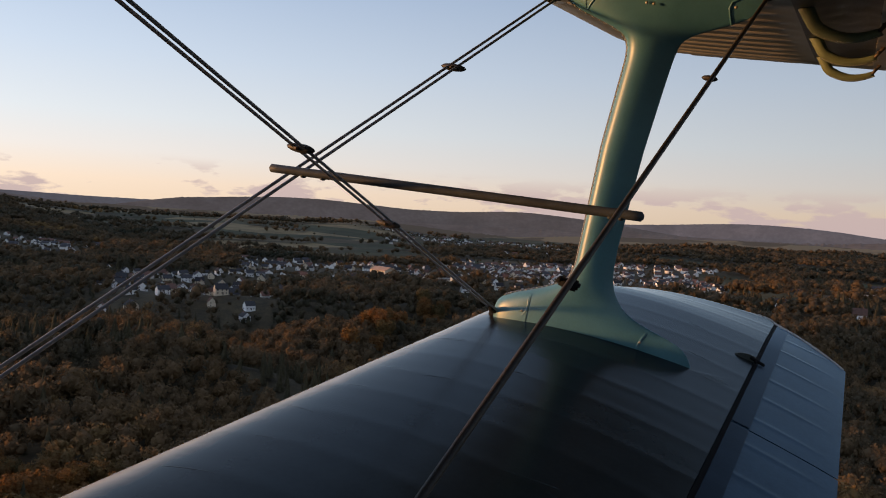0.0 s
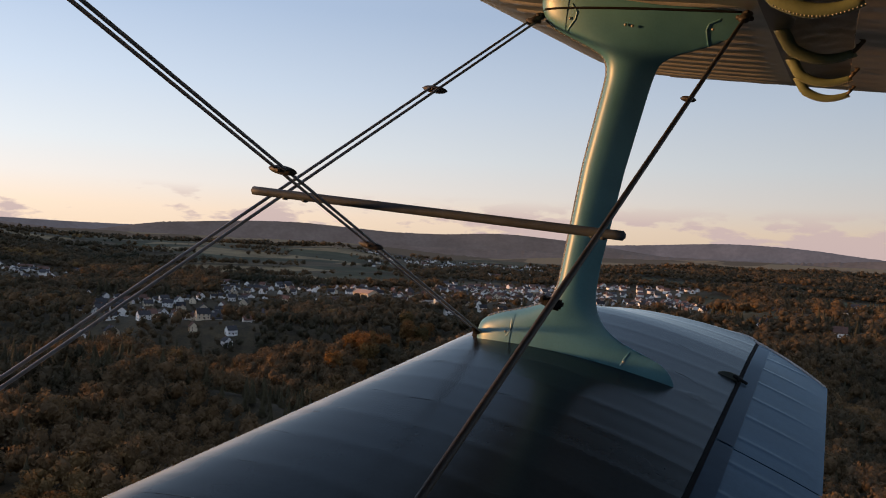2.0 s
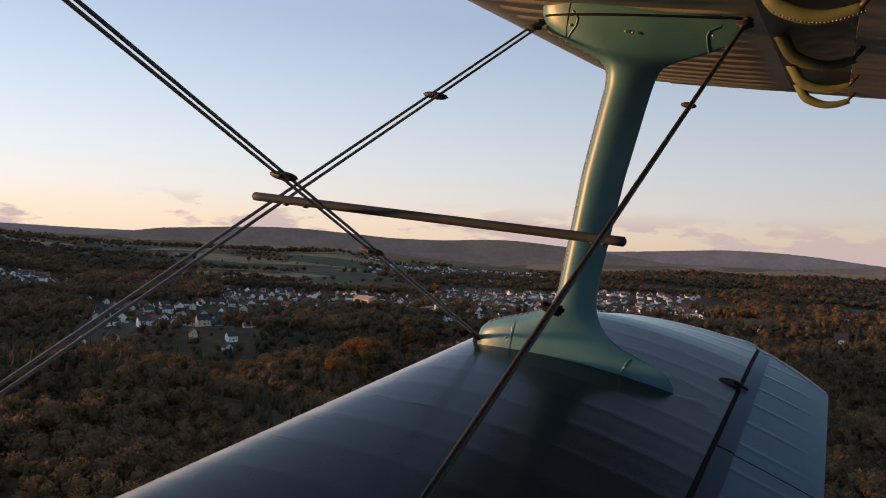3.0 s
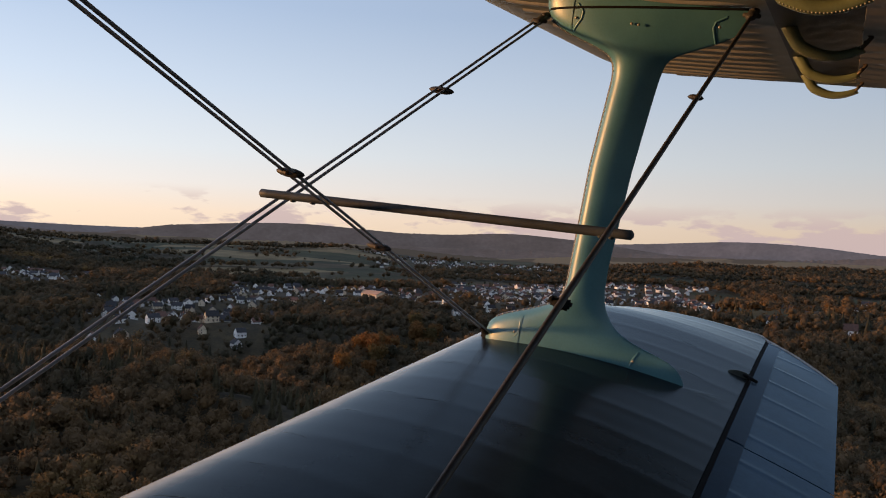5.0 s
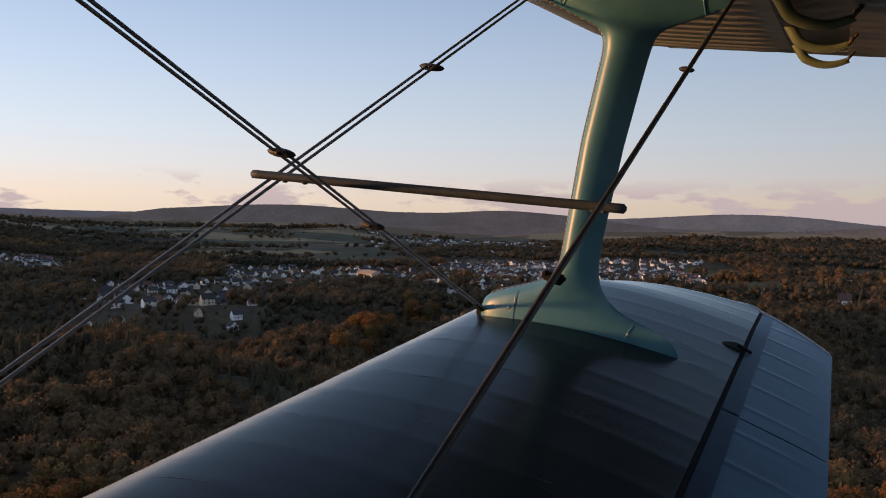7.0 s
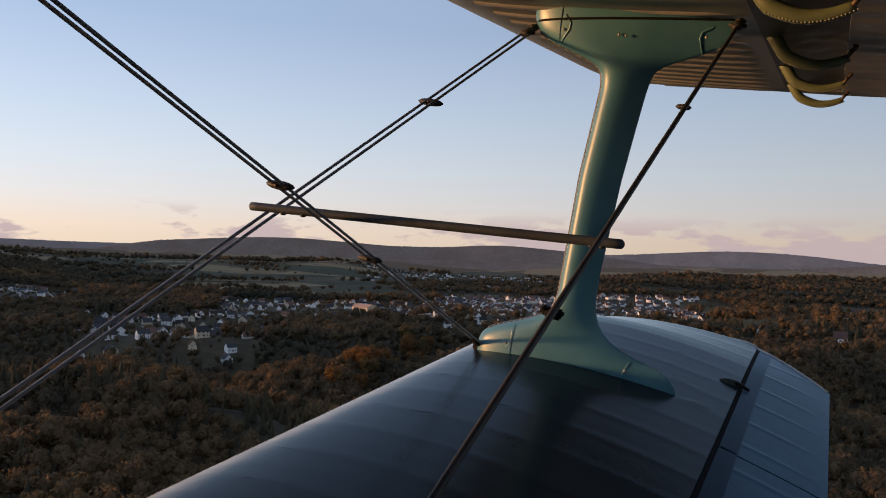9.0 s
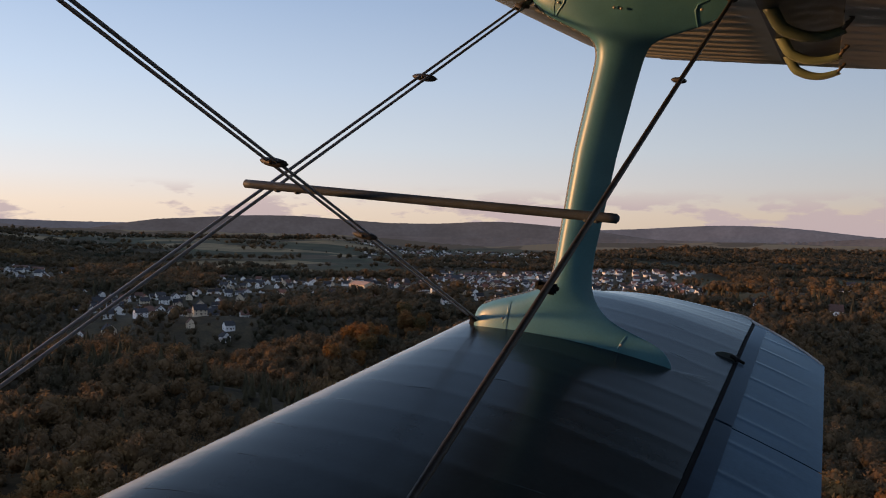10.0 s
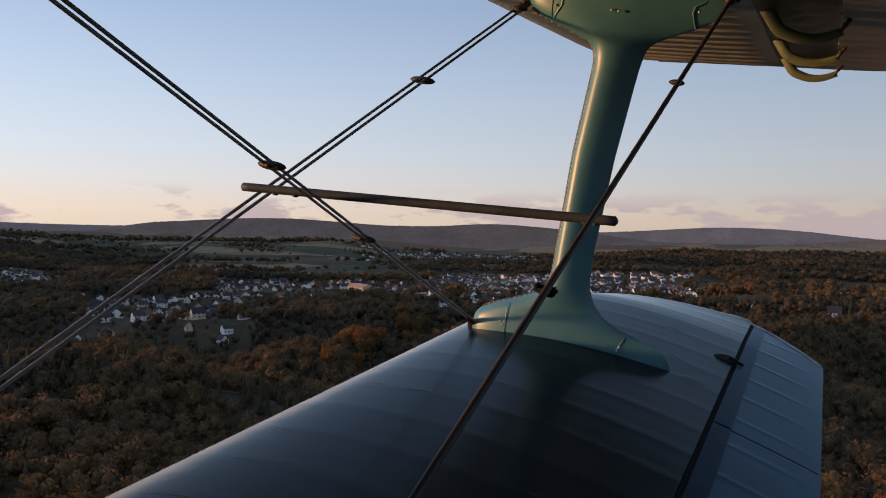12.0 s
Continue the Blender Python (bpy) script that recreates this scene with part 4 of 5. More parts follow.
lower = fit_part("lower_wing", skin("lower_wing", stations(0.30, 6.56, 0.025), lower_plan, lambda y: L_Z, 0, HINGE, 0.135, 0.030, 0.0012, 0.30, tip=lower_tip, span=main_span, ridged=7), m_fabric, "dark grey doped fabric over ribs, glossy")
CUT = 3.78
fit_part("flap", skin("flap", stations(0.30, CUT - 0.008, 0.012), lower_plan, lambda y: L_Z - 0.001, HINGE + 0.016, 1.0, 0.135, 0.030, 0.0023, 0.36, 16, 8, tip=lower_tip, span=aft_span, ridged=26), m_flap, "blue-grey fabric flap")
fit_part("aileron", skin("aileron", stations(CUT + 0.008, 6.20, 0.012), lower_plan, lambda y: L_Z - 0.001, HINGE + 0.016, 1.0, 0.135, 0.030, 0.0023, 0.36, 16, 8, tip=lower_tip, span=aft_span, ridged=26), m_flap, "blue-grey fabric aileron")


def lower_top(x, y):
    xl, xt = lower_plan(y)
    ch = xt - xl
    a, _ = foil((x - xl) / ch, 0.135 * lower_tip(y), 0.030 * lower_tip(y))
    return L_Z + 2.0 * a * (ch / 2.0) ** 0.6


# dark strip painting the shade on the down-curved nose of flap and aileron
for y0, y1 in ((0.32, CUT - 0.012), (CUT + 0.012, 6.05)):
    rows_ = []
    for y in stations(y0, y1, 0.03):
        row = []
        for k in range(6):
            x = X_H + 0.027 + 0.078 * k / 5
            row.append((x, y, lower_top(x, y) + 0.0025))
        rows_.append(row)
    fit_part("nose_tape", grid_mesh("nose_tape", rows_), m_nose, "dark blue shaded strip behind the hinge gap")
# pale bow round the wing tip, coloured for the warm light on its rounding
ring_pts = [(tip_edge(y), y) for y in np.linspace(5.72, 6.235, 14)] + [(tip_edge(y), y) for y in np.linspace(6.262, 6.55, 16)] + [(lower_plan(y)[0], y) for y in np.linspace(6.55, 6.05, 12)]
for run in (ring_pts[:14], ring_pts[14:]):
    rows_ = []
    for k, (x, y) in enumerate(run):
        (xa, ya), (xb_, yb_) = run[max(0, k - 1)], run[min(len(run) - 1, k + 1)]
        ln = math.hypot(xb_ - xa, yb_ - ya)
        ox, oy = (yb_ - ya) / ln, -(xb_ - xa) / ln
        xi, yi = x - ox * 0.012, y - oy * 0.012
        z = lower_top(min(max(xi, lower_plan(min(yi, 6.54))[0] + 0.01), L_TE), min(yi, 6.54)) - 0.006
        rows_.append([(x + 0.013 * (ox * math.cos(t) - 0.4 * ox), y + 0.013 * (oy * math.cos(t) - 0.4 * oy), z + 0.011 * math.sin(t)) for t in [2 * math.pi * j / 10 for j in range(10)]])
    fit_part("tip_bow", grid_mesh("tip_bow", rows_, True, True), m_edge, "pale edge of the wing tip, coloured as lit")
for ob in plane.children:
    if ob.name.split(".")[0] in ("lower_wing", "flap", "aileron"):
        ob.data.set_sharp_from_angle(angle=radians(35))
# dark seam in the hinge gap
pts_ = []
for y in stations(0.30, 6.21, 0.1):
    xl, xt = lower_plan(y)
    x = X_H + 0.012
    z = lower_top(x, y)
    pts_.append([(x - 0.0105, y, z - 0.008), (x + 0.0105, y, z - 0.010), (x + 0.0105, y, z - 0.06), (x - 0.0105, y, z - 0.06)])
fit_part("hinge_seal", grid_mesh("hinge_seal", pts_, True, True), m_dark, "black hinge gap strip", smooth=False)
# creases where the fabric is drawn over the ribs and round the strut foot
def crease(bm, x, y, ang, length, wide, high):
    dx, dy = math.cos(ang), math.sin(ang)
    prev = None
    for k in range(7):
        q = k / 6
        px, py = x + dx * length * (q - 0.5), y + dy * length * (q - 0.5)
        h = high * math.sin(math.pi * q)
        ring = []
        for k_ in range(9):
            s = -1 + k_ / 4
            ex, ey = px - dy * wide * s, py + dx * wide * s
            ring.append(bm.verts.new((ex, ey, lower_top(ex, ey) - 0.0008 + (h + 0.0008) * math.exp(-4.5 * s * s))))
        if prev:
            for j in range(8):
                bm.faces.new((prev[j], prev[j + 1], ring[j + 1], ring[j]))
        prev = ring


cr = random.Random(9)
bm = bmesh.new()
for i in range(2, 20):
    y = 0.30 * i
    for _ in range(cr.choice((1, 2, 2, 3))):
        x = L_LE + cr.choice((cr.uniform(0.10, 0.30), cr.uniform(0.15, 1.3)))
        crease(bm, x, y + cr.uniform(-0.03, 0.03), cr.uniform(-0.35, 0.25), cr.uniform(0.08, 0.26), cr.uniform(0.005, 0.009), cr.uniform(0.0004, 0.0009))
for ang, ln, off, w_, h_ in ((0.55, 0.17, 0.03, 0.018, 0.0005), (0.38, 0.19, 0.02, 0.020, 0.0008), (0.24, 0.205, 0.00, 0.018, 0.0010), (0.12, 0.17, 0.03, 0.020, 0.0008), (-0.02, 0.19, 0.01, 0.022, 0.0007), (-0.16, 0.15, 0.02, 0.020, 0.0005)):
    d_ = off + ln / 2
    crease(bm, -0.50 + math.cos(ang) * d_, 4.22 + math.sin(ang) * d_, ang, ln, w_, h_)
bmesh.ops.recalc_face_normals(bm, faces=bm.faces)
for f in bm.faces:
    if f.normal.z < 0:
        f.normal_flip()
tagged(part("puckering", bm, m_fabric, lower, "puckered fabric"), kind="stuff")
# hinge bracket with its fin
bm = bmesh.new()
yb = 4.87
xb = L_LE + (L_TE - L_LE) * HINGE
zb = lower_top(xb, yb)
prev = None
for k in range(8):
    q = k / 7
    x = xb - 0.105 + 0.11 * q
    h = 0.026 * math.sin(math.pi * min(1, q * 0.62)) ** 0.8 + 0.004
    ring = [bm.verts.new((x, yb - 0.018, lower_top(x, yb) - 0.01)), bm.verts.new((x, yb - 0.004, lower_top(x, yb) + h)), bm.verts.new((x, yb + 0.004, lower_top(x, yb) + h)), bm.verts.new((x, yb + 0.018, lower_top(x, yb) - 0.01))]
    if prev:
        for j in range(3):
            bm.faces.new((prev[j], prev[j + 1], ring[j + 1], ring[j]))
    prev = ring
bm.faces.new(prev)
brk = fit_part("hinge_bracket", bm, m_fin, "dark grey-green hinge fin", smooth=False)
bm = bmesh.new()
rod(bm, (xb - 0.02, yb - 0.01, zb + 0.022), (xb + 0.055, yb - 0.03, zb + 0.004), 0.009)
rod(bm, (xb + 0.01, yb - 0.04, zb + 0.010), (xb + 0.01, yb + 0.04, zb + 0.010), 0.008)
part("hinge_pin", bm, m_dark, brk)

# upper wing
U_LE, U_TE = -2.20, 0.36
U_CUT = (-0.47 - U_LE) / (U_TE - U_LE)
U_END = (-0.12 - U_LE) / (U_TE - U_LE)


def upper_z(y):
    return 0.685 - 0.016 * (y - 4.3)


def upper_plan(y):
    xl = U_LE + 0.25 * smooth(7.9, 8.5, y)
    xt = U_TE - 1.75 * smooth(7.3, 8.7, y)
    return xl, max(xt, xl + 0.3)


def upper_tip(y):
    return 1.0 - 0.30 * smooth(7.4, 8.5, y)


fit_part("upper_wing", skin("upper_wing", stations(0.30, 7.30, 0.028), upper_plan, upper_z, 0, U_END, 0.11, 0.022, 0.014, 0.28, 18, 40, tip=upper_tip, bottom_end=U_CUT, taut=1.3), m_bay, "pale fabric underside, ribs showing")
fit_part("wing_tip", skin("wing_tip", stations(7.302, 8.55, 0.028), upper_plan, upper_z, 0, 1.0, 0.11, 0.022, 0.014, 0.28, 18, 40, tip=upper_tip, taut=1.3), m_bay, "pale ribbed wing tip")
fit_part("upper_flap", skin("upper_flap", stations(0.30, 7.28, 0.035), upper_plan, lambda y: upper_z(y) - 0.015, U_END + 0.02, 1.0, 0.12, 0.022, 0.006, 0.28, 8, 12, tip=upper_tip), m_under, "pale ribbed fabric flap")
def upper_low(x, y):
    xl, xt = upper_plan(y)
    ch = xt - xl
    return upper_z(y) + 2.0 * foil((x - xl) / ch, 0.11 * upper_tip(y), 0.022 * upper_tip(y))[1] * (ch / 2.0) ** 0.6


# pale tapes sewn over the ribs of the upper wing
for i in range(15, 31):
    y = 0.28 * i
    xl, xt = upper_plan(y)
    x1 = min(-0.50, xt - 0.12)
    strip = []
    for k in range(19):
        x = xl + 0.34 + (x1 - xl - 0.34) * k / 18
        z = upper_low(x, y) + 0.010 * smooth(0.82, 1.0, k / 18)
        strip.append([(x, y - 0.050, z + 0.004), (x, y - 0.030, z - 0.007), (x, y + 0.030, z - 0.007), (x, y + 0.050, z + 0.004)])
    fit_part("rib_tape", grid_mesh("rib_tape", strip), m_ribtape)
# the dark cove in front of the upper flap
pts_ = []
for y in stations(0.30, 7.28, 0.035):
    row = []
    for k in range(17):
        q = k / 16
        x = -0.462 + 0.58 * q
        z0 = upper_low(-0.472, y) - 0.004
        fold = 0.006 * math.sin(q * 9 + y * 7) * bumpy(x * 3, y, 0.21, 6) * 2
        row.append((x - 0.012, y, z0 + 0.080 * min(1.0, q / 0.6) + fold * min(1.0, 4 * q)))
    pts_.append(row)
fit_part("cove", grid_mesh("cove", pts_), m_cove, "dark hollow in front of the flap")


def curve_tube(path, ry, rz, seg=10):
    """A bent arm of oval section along a path in x and z."""
    rings = []
    for i, p in enumerate(path):
        a, b = Vector(path[max(0, i - 1)]), Vector(path[min(len(path) - 1, i + 1)])
        tan = (b - a).normalized()
        nrm = Vector((0, 1, 0)).cross(tan).normalized()
        k = 1.35 - 0.60 * i / (len(path) - 1)
        rings.append([tuple(Vector(p) + Vector((0, 1, 0)) * ry * k * math.cos(t) + nrm * rz * k * math.sin(t)) for t in [2 * math.pi * j / seg for j in range(seg)]])
    return grid_mesh("arm", rings, True, True)


def flap_arm(y):
    """Curved, riveted fairing that carries the flap."""
    zu = upper_z(y) - 0.07
    path, riv = [], []
    for k in range(17):
        q = k / 16
        x = -0.440 + 0.39 * q
        z = zu - 0.014 - 0.074 * math.sin(math.pi * min(1.0, q * 0.90) ** 1.1) + 0.01 * q + 0.080 * max(0.0, 1 - q / 0.22)
        path.append((x, y, z))
    arm = fit_part("flap_arm", curve_tube(path, 0.023, 0.029), m_arm, "curved olive green riveted arm")
    bm = bmesh.new()
    for k in range(0, 33):
        q = k / 32
        i = min(15, int(q * 16))
        p = Vector(path[i]).lerp(Vector(path[i + 1]), q * 16 - i)
        tan = (Vector(path[i + 1]) - Vector(path[i])).normalized()
        nrm = tan.cross(Vector((0, 1, 0))).normalized()
        if nrm.z > 0:
            nrm = -nrm
        dome(bm, p + nrm * 0.0265 * (1.30 - 0.60 * q) * 0.9 + Vector((0, -0.0135, 0)), 0.0045, 0.7, (0, -0.8, -0.6))
    tagged(part("riveting", bm, m_rivet, arm), kind="stuff")
    bm = bmesh.new()
    e = Vector(path[-1])
    rod(bm, e + Vector((-0.01, -0.02, 0.0)), e + Vector((0.025, -0.02, 0.06)), 0.011)
    rod(bm, e + Vector((0.0, -0.035, 0.03)), e + Vector((0.0, 0.035, 0.03)), 0.009)
    rod(bm, e + Vector((0.02, -0.02, 0.06)), e + Vector((-0.02, -0.02, 0.085)), 0.008)
    part("shackle", bm, m_steel, arm, "rusty hinge shackle")


for y in (2.35, 3.45, 4.80, 5.95, 7.02):
    flap_arm(y)

# interplane strut: slim streamlined shaft that flares into a long foot on each wing
SZ = [-1.26, -1.18, -1.12, -1.085, -1.06, -1.00, -0.94, -0.90, -0.83, -0.70, -0.20, 0.16, 0.25, 0.31, 0.36, 0.40, 0.44, 0.49, 0.56, 0.64]
SF = [-1.575, -1.580, -1.565, -1.522, -1.480, -1.337, -1.225, -1.192, -1.174, -1.172, -1.166, -1.140, -1.134, -1.142, -1.175, -1.285, -1.420, -1.505, -1.540, -1.545]
SR = [-0.485, -0.503, -0.550, -0.635, -0.790, -0.895, -0.940, -0.960, -0.976, -0.980, -0.955, -0.920, -0.910, -0.900, -0.885, -0.820, -0.720, -0.610, -0.555, -0.548]
SY = 4.25
zz = np.linspace(SZ[0], SZ[-1], 300)
kern = np.hanning(15) / np.hanning(15).sum()


def eased(vals):
    a = np.interp(zz, SZ, vals)
    p = np.concatenate([np.full(7, a[0]), a, np.full(7, a[-1])])
    return np.convolve(p, kern, "valid")


sf, sr = eased(SF), eased(SR)


def drop(q):
    """Half thickness of a teardrop section, 1 at its thickest."""
    return max(0.0, 10 * (0.2969 * math.sqrt(q) - 0.1260 * q - 0.3516 * q * q + 0.2843 * q ** 3 - 0.1015 * q ** 4))


def strut_half(z):
    return 0.070 + 0.036 * smooth(0.22, 0.60, z) + 0.024 * smooth(-0.90, -1.22, z)


rings = []
for z, xf, xr in zip(zz[::3], sf[::3], sr[::3]):
    half, mid = (xr - xf) / 2, (xr + xf) / 2
    thick = strut_half(z)
    ring = []
    for j in range(32):
        t = 2 * math.pi * j / 32
        c = math.cos(t)
        ring.append((mid + half * c, SY + math.copysign(drop((1 + c) / 2), math.sin(t)) * thick, z))
    rings.append(ring)
strut = fit_part("strut", grid_mesh("strut", rings, True, True), m_teal, "turquoise streamlined strut with flared feet")
# riveted seam down the leading edge
seam, rivs = [], bmesh.new()
last_p = None
for z, xf in zip(zz, sf):
    if z < -1.09 or z > 0.50:
        continue
    seam.append([(xf - 0.011, SY - 0.003, z), (xf + 0.012, SY - 0.022, z), (xf + 0.012, SY + 0.022, z), (xf - 0.011, SY + 0.003, z)])
    p = Vector((xf - 0.002, SY - 0.015, z))
    if last_p is None or (p - last_p).length > 0.024:
        dome(rivs, p, 0.0062, 0.7, (-0.5, -0.85, 0))
        last_p = p
seam_ob = part("seam", grid_mesh("seam", seam, True, True), m_cove, strut, "dark leading edge seam")
tagged(part("riveting", rivs, m_rivet, seam_ob), kind="stuff")


def cap_plate(x0, x1, low):
    """A removable fairing cap on the end of a strut foot, a little proud of it."""
    rows_ = []
    zs = [z for z in zz[::2] if (z < -0.92 if low else z > 0.34)]
    for z in zs:
        i = int(np.argmin(abs(zz - z)))
        xf, xr = sf[i], sr[i]
        half, mid = (xr - xf) / 2, (xr + xf) / 2
        thick = strut_half(z)
        row = []
        lo, hi = max(x0, xf), min(x1, xr)
        if hi - lo < 0.02:
            continue
        for k in range(9):
            x = lo + (hi - lo) * k / 8
            c = max(-1, min(1, (x - mid) / half))
            row.append((x, SY - thick * drop((1 + c) / 2) - 0.003, z))
        rows_.append(row)
    if len(rows_) > 2:
        part("cap_plate", grid_mesh("cap_plate", rows_), m_teal, strut)


cap_plate(-1.60, -1.362, True)
cap_plate(-0.735, -0.49, True)
cap_plate(-1.56, -1.372, False)
cap_plate(-0.640, -0.54, False)
def strut_side(x, z, out=0.0):
    """A point on the inboard side of the strut."""
    i = int(np.argmin(abs(zz - z)))
    half, mid = (sr[i] - sf[i]) / 2, (sr[i] + sf[i]) / 2
    c = max(-1.0, min(1.0, (x - mid) / half))
    return Vector((x, SY - strut_half(z) * drop((1 + c) / 2) - out, z))


# bent lips of the caps, and the seam along the upper wing
for path_ in (((-1.352, 0.575), (-1.318, 0.540), (-1.322, 0.505), (-1.372, 0.430)), ((-0.640, 0.590), (-0.690, 0.560), (-0.698, 0.530), (-0.672, 0.445)),
              ((-1.372, -1.045), (-1.366, -1.120), (-1.392, -1.165)), ((-0.745, -1.085), (-0.765, -1.130), (-0.770, -1.165))):
    strip = []
    for (xa, za), (xb_, zb_) in zip(path_, path_[1:]):
        for k in range(6):
            x, z = xa + (xb_ - xa) * k / 6, za + (zb_ - za) * k / 6
            dx, dz = xb_ - xa, zb_ - za
            ln = math.hypot(dx, dz)
            nx, nz = -dz / ln * 0.0055, dx / ln * 0.0055
            strip.append([tuple(strut_side(x - nx, z - nz, 0.0)), tuple(strut_side(x - nx * 0.6, z - nz * 0.6, 0.0035)), tuple(strut_side(x + nx * 0.6, z + nz * 0.6, 0.0035)), tuple(strut_side(x + nx, z + nz, 0.0))])
    part("cap_lip", grid_mesh("cap_lip", strip, True, True), m_teal, strut)
strip = []
for k in range(41):
    x = -1.53 + 0.97 * k / 40
    z = 0.538 + 0.095 * k / 40
    p = strut_side(x, z)
    strip.append([(p.x, p.y + 0.004, z - 0.007), (p.x, p.y - 0.006, z - 0.005), (p.x, p.y - 0.006, z + 0.005), (p.x, p.y + 0.004, z + 0.007)])
part("joint_strip", grid_mesh("joint_strip", strip, True, True), m_dark, strut, "dark joint below the upper wing")
for x, z in ((-1.392, -1.130), (-0.752, -1.12), (-1.350, 0.505), (-1.070, 0.505), (-1.035, 0.503), (-0.660, 0.53)):
    bm = bmesh.new()
    dome(bm, (x, SY - strut_half(z) * 0.97, z), 0.0075, 0.5, (0, -1, 0), 10)
    part("bolt", bm, m_rivet, strut)

# the plain cabin round the eye, with an open side window
X0, X1, Y0, Y1, Z0, Z1 = -2.9, 2.6, -1.35, 0.285, -1.42, 0.86
HX0, HX1, HZ0, HZ1 = -0.62, 0.22, -0.36, 0.20


def panel(name, lo, hi, label=""):
    bm = bmesh.new()
    box(bm, lo, hi, 0.008)
    return fit_part(name, bm, m_cabin, label, smooth=False)


panel("cabin_wall", (X0, Y1 - 0.03, Z0), (HX0, Y1, Z1), "grey-green cabin side beside the window")
panel("cabin_wall", (HX1, Y1 - 0.03, Z0), (X1, Y1, Z1), "grey-green cabin side beside the window")
panel("cabin_wall", (HX0, Y1 - 0.03, Z0), (HX1, Y1, HZ0), "grey-green cabin side beside the window")
panel("cabin_wall", (HX0, Y1 - 0.03, HZ1), (HX1, Y1, Z1), "grey-green cabin side beside the window")
panel("cabin_wall", (X0, Y0, Z0), (X1, Y0 + 0.03, Z1))
panel("cabin_roof", (X0, Y0 + 0.03, Z1 - 0.03), (X1, Y1 - 0.03, Z1))
panel("cabin_floor", (X0, Y0 + 0.03, Z0), (X1, Y1 - 0.03, Z0 + 0.03))
panel("bulkhead", (X0, Y0 + 0.03, Z0 + 0.03), (X0 + 0.03, Y1 - 0.03, Z1 - 0.03))
panel("bulkhead", (X1 - 0.03, Y0 + 0.03, Z0 + 0.03), (X1, Y1 - 0.03, Z1 - 0.03))

# bracing wires, spreader bar and clamps
FLY_TOP, FLY_LOW = Vector((-1.541, 4.250, 0.510)), Vector((-1.950, 1.550, -0.968))
LAND_LOW, LAND_UP = Vector((-1.565, 4.300, -1.222)), Vector((-1.4565, 1.3035, 0.0705))
REAR_TOP, REAR_LOW = Vector((-0.534, 4.235, 0.625)), Vector((-0.518, 1.200, -0.685))


def wire(name, a, b, extra, off, label, r=0.0062, mat_=m_wire):
    bm = bmesh.new()
    d = (b - a).normalized()
    rod(bm, a + off, b + d * extra + off, r, 8)
    fit_part(name, bm, mat_, label)


OFF = Vector((0.0185, 0, 0))
for s in (-1, 1):
    wire("flying_wire", FLY_TOP, FLY_LOW, 0.95, OFF * s, "dark streamlined steel flying wire", mat_=m_wire2)
    wire("landing_wire", LAND_LOW, LAND_UP, 0.80, OFF * s * 1.05, "dark streamlined steel landing wire", 0.0054)
wire("rear_wire", REAR_TOP, REAR_LOW, 0.75, Vector((0, 0, 0)), "dark steel rear bracing wire", 0.0092, m_dull)
BAR_L, BAR_R = Vector((-1.800, 2.400, -0.405)), Vector((-0.530, 2.500, -0.299))
bm = bmesh.new()
rod(bm, BAR_L, BAR_R, 0.0150, 16)
bar = fit_part("spreader_bar", bm, m_rod, "dark painted spreader bar across the wires")
for q in (0.10, 0.16, 0.93, 0.955):
    bm = bmesh.new()
    p = BAR_L.lerp(BAR_R, q)
    box(bm, p + Vector((-0.009, -0.0100, -0.0190)), p + Vector((0.009, 0.0100, -0.0060)), 0.003)
    part("wire_clip", bm, m_rod, bar)


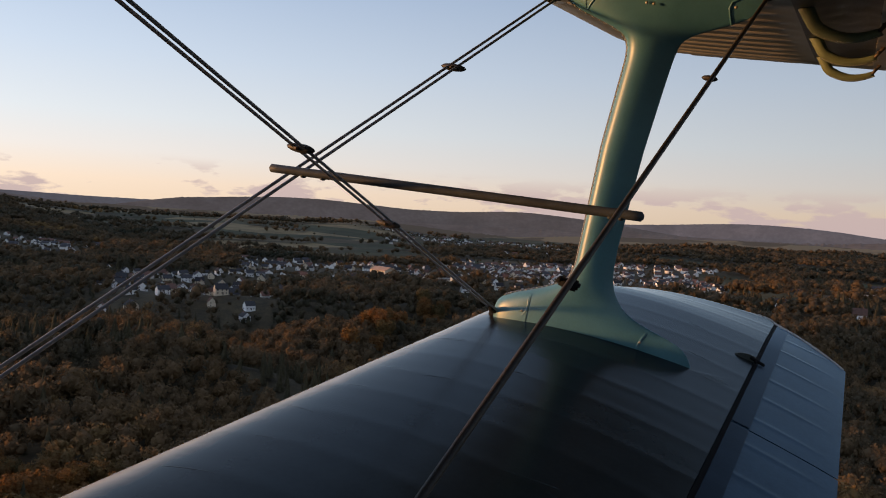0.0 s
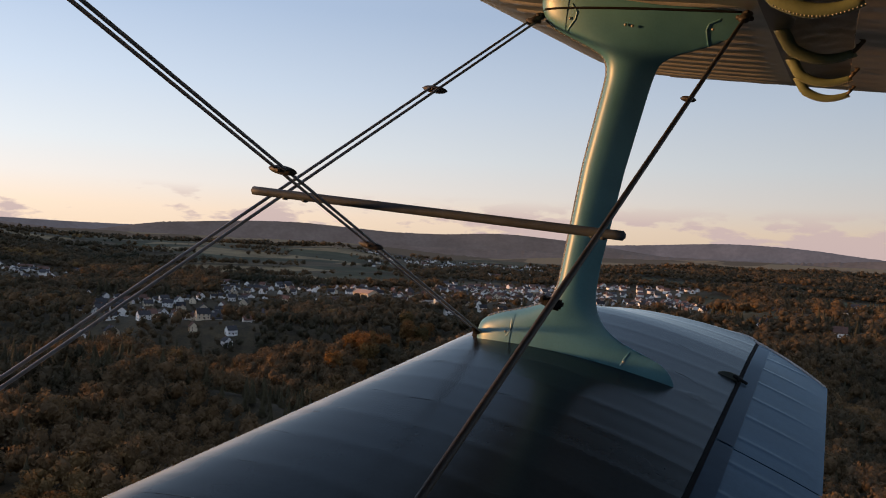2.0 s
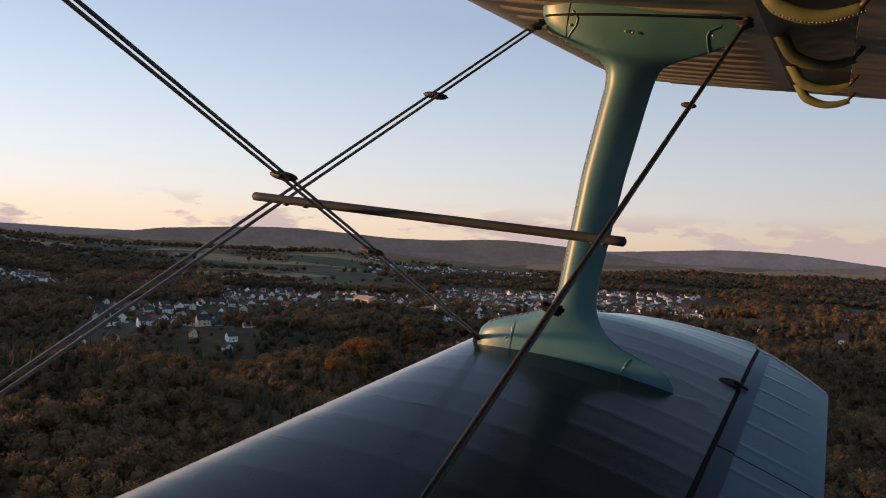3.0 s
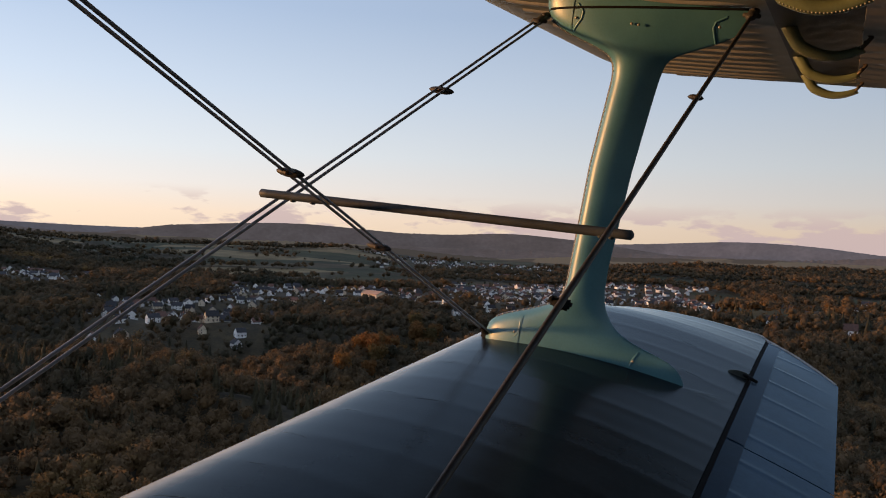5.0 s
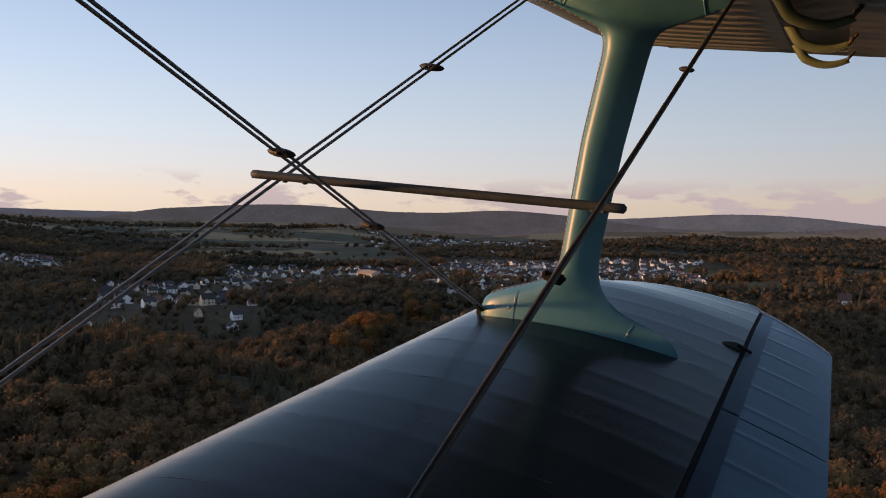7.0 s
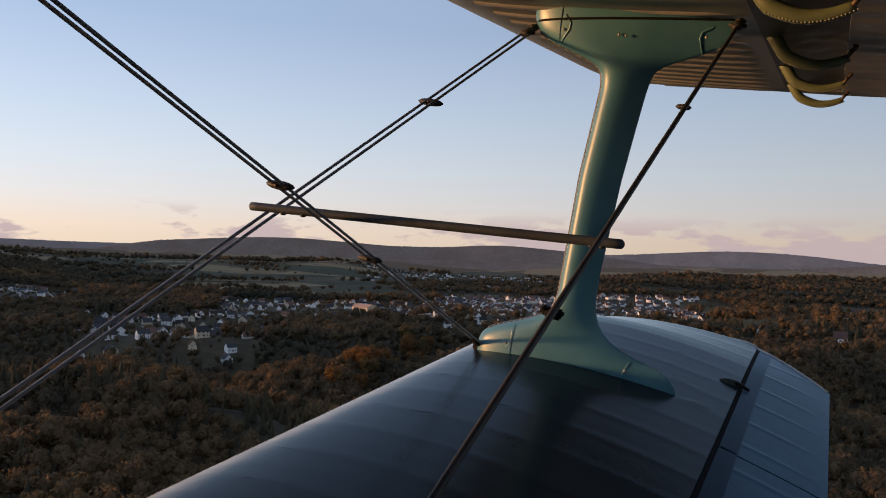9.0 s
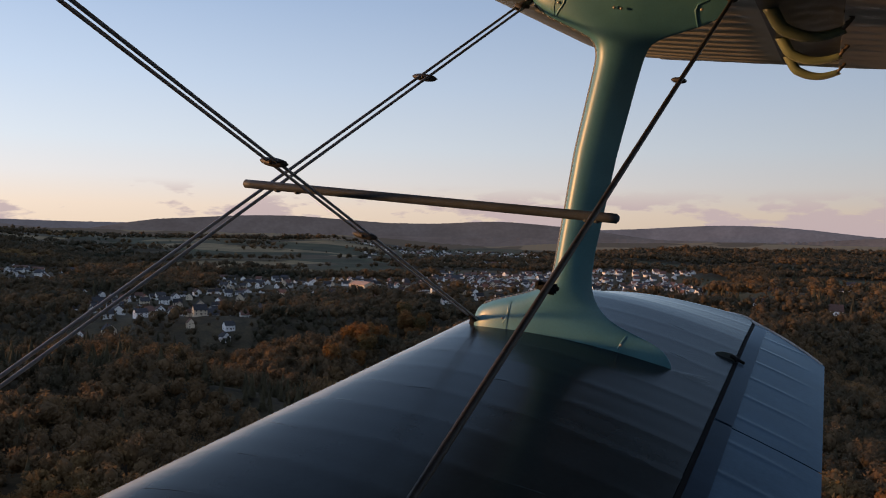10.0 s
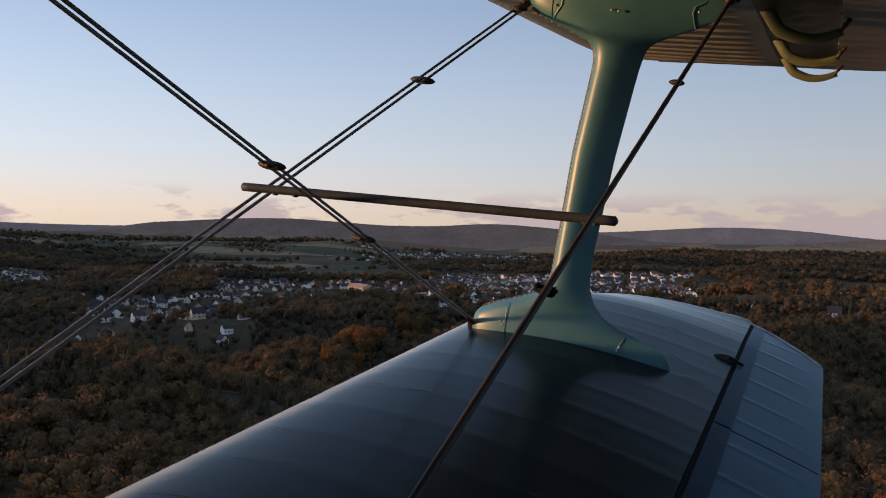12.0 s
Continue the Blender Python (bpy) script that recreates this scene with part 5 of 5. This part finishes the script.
def clamp(p, length=0.122, high=0.017, wide=0.024):
    """Boat-shaped clamp that holds the paired wires together."""
    rings = []
    for k in range(11):
        q = -1 + 2 * k / 10
        w = math.sqrt(max(0.02, 1 - q * q))
        rings.append([(p.x + q * length / 2, p.y + wide * w * math.cos(t), p.z + high * w * math.sin(t)) for t in [2 * math.pi * j / 10 for j in range(10)]])
    ob = fit_part("wire_clamp", grid_mesh("wire_clamp", rings, True, True), m_dull, "dark streamlined wire clamp")
    bm = bmesh.new()
    rod(bm, p + Vector((0, -wide - 0.004, 0)), p + Vector((0, wide + 0.004, 0)), 0.006, 8)
    part("bolt", bm, m_steel, ob)


clamp(Vector((-1.4855, 2.1067, -0.2756)), 0.101, 0.0142, 0.020)
clamp(Vector((-1.5121, 2.7694, -0.5683)), 0.108, 0.0150, 0.021)
clamp(Vector((-1.670, 3.427, 0.048)))
clamp(Vector((-0.662, 3.900, 0.189)), 0.070, 0.014, 0.02)
bm = bmesh.new()
cb = Vector((-0.584, 2.050, -0.450))
box(bm, cb + Vector((-0.026, -0.014, -0.010)), cb + Vector((0.034, 0.014, 0.011)), 0.006)
box(bm, cb + Vector((-0.012, -0.021, -0.014)), cb + Vector((0.034, -0.008, 0.006)), 0.005)
box(bm, cb + Vector((-0.024, -0.018, 0.000)), cb + Vector((-0.008, 0.006, 0.014)), 0.004)
block = fit_part("wire_block", bm, m_dark, "black clamp block on the rear wire")
bm = bmesh.new()
rod(bm, cb + Vector((0.014, -0.026, -0.002)), cb + Vector((0.014, 0.026, -0.002)), 0.006, 8)
part("bolt", bm, m_steel, block)
for a, d in ((LAND_LOW, (LAND_UP - LAND_LOW).normalized()), (FLY_TOP, (FLY_LOW - FLY_TOP).normalized()), (REAR_TOP, (REAR_LOW - REAR_TOP).normalized())):
    bm = bmesh.new()
    rod(bm, a - d * 0.015, a + d * 0.10, 0.016, 10, 1.6)
    rod(bm, a + Vector((0, -0.03, 0)), a + Vector((0, 0.03, 0)), 0.014)
    rod(bm, a + d * 0.07 + Vector((-0.035, 0, 0)), a + d * 0.07 + Vector((0.035, 0, 0)), 0.011)
    if a is LAND_LOW:
        box(bm, a + Vector((-0.040, -0.060, -0.014)), a + Vector((0.020, 0.010, 0.020)), 0.007)
        box(bm, a + Vector((0.005, -0.085, -0.022)), a + Vector((0.060, -0.045, 0.002)), 0.006)
        rod(bm, a + d * 0.05, a + d * 0.17, 0.013, 10, 1.5)
    fit_part("wire_fitting", bm, m_dark if a is LAND_LOW else m_dull, "oily dark steel fork fitting")
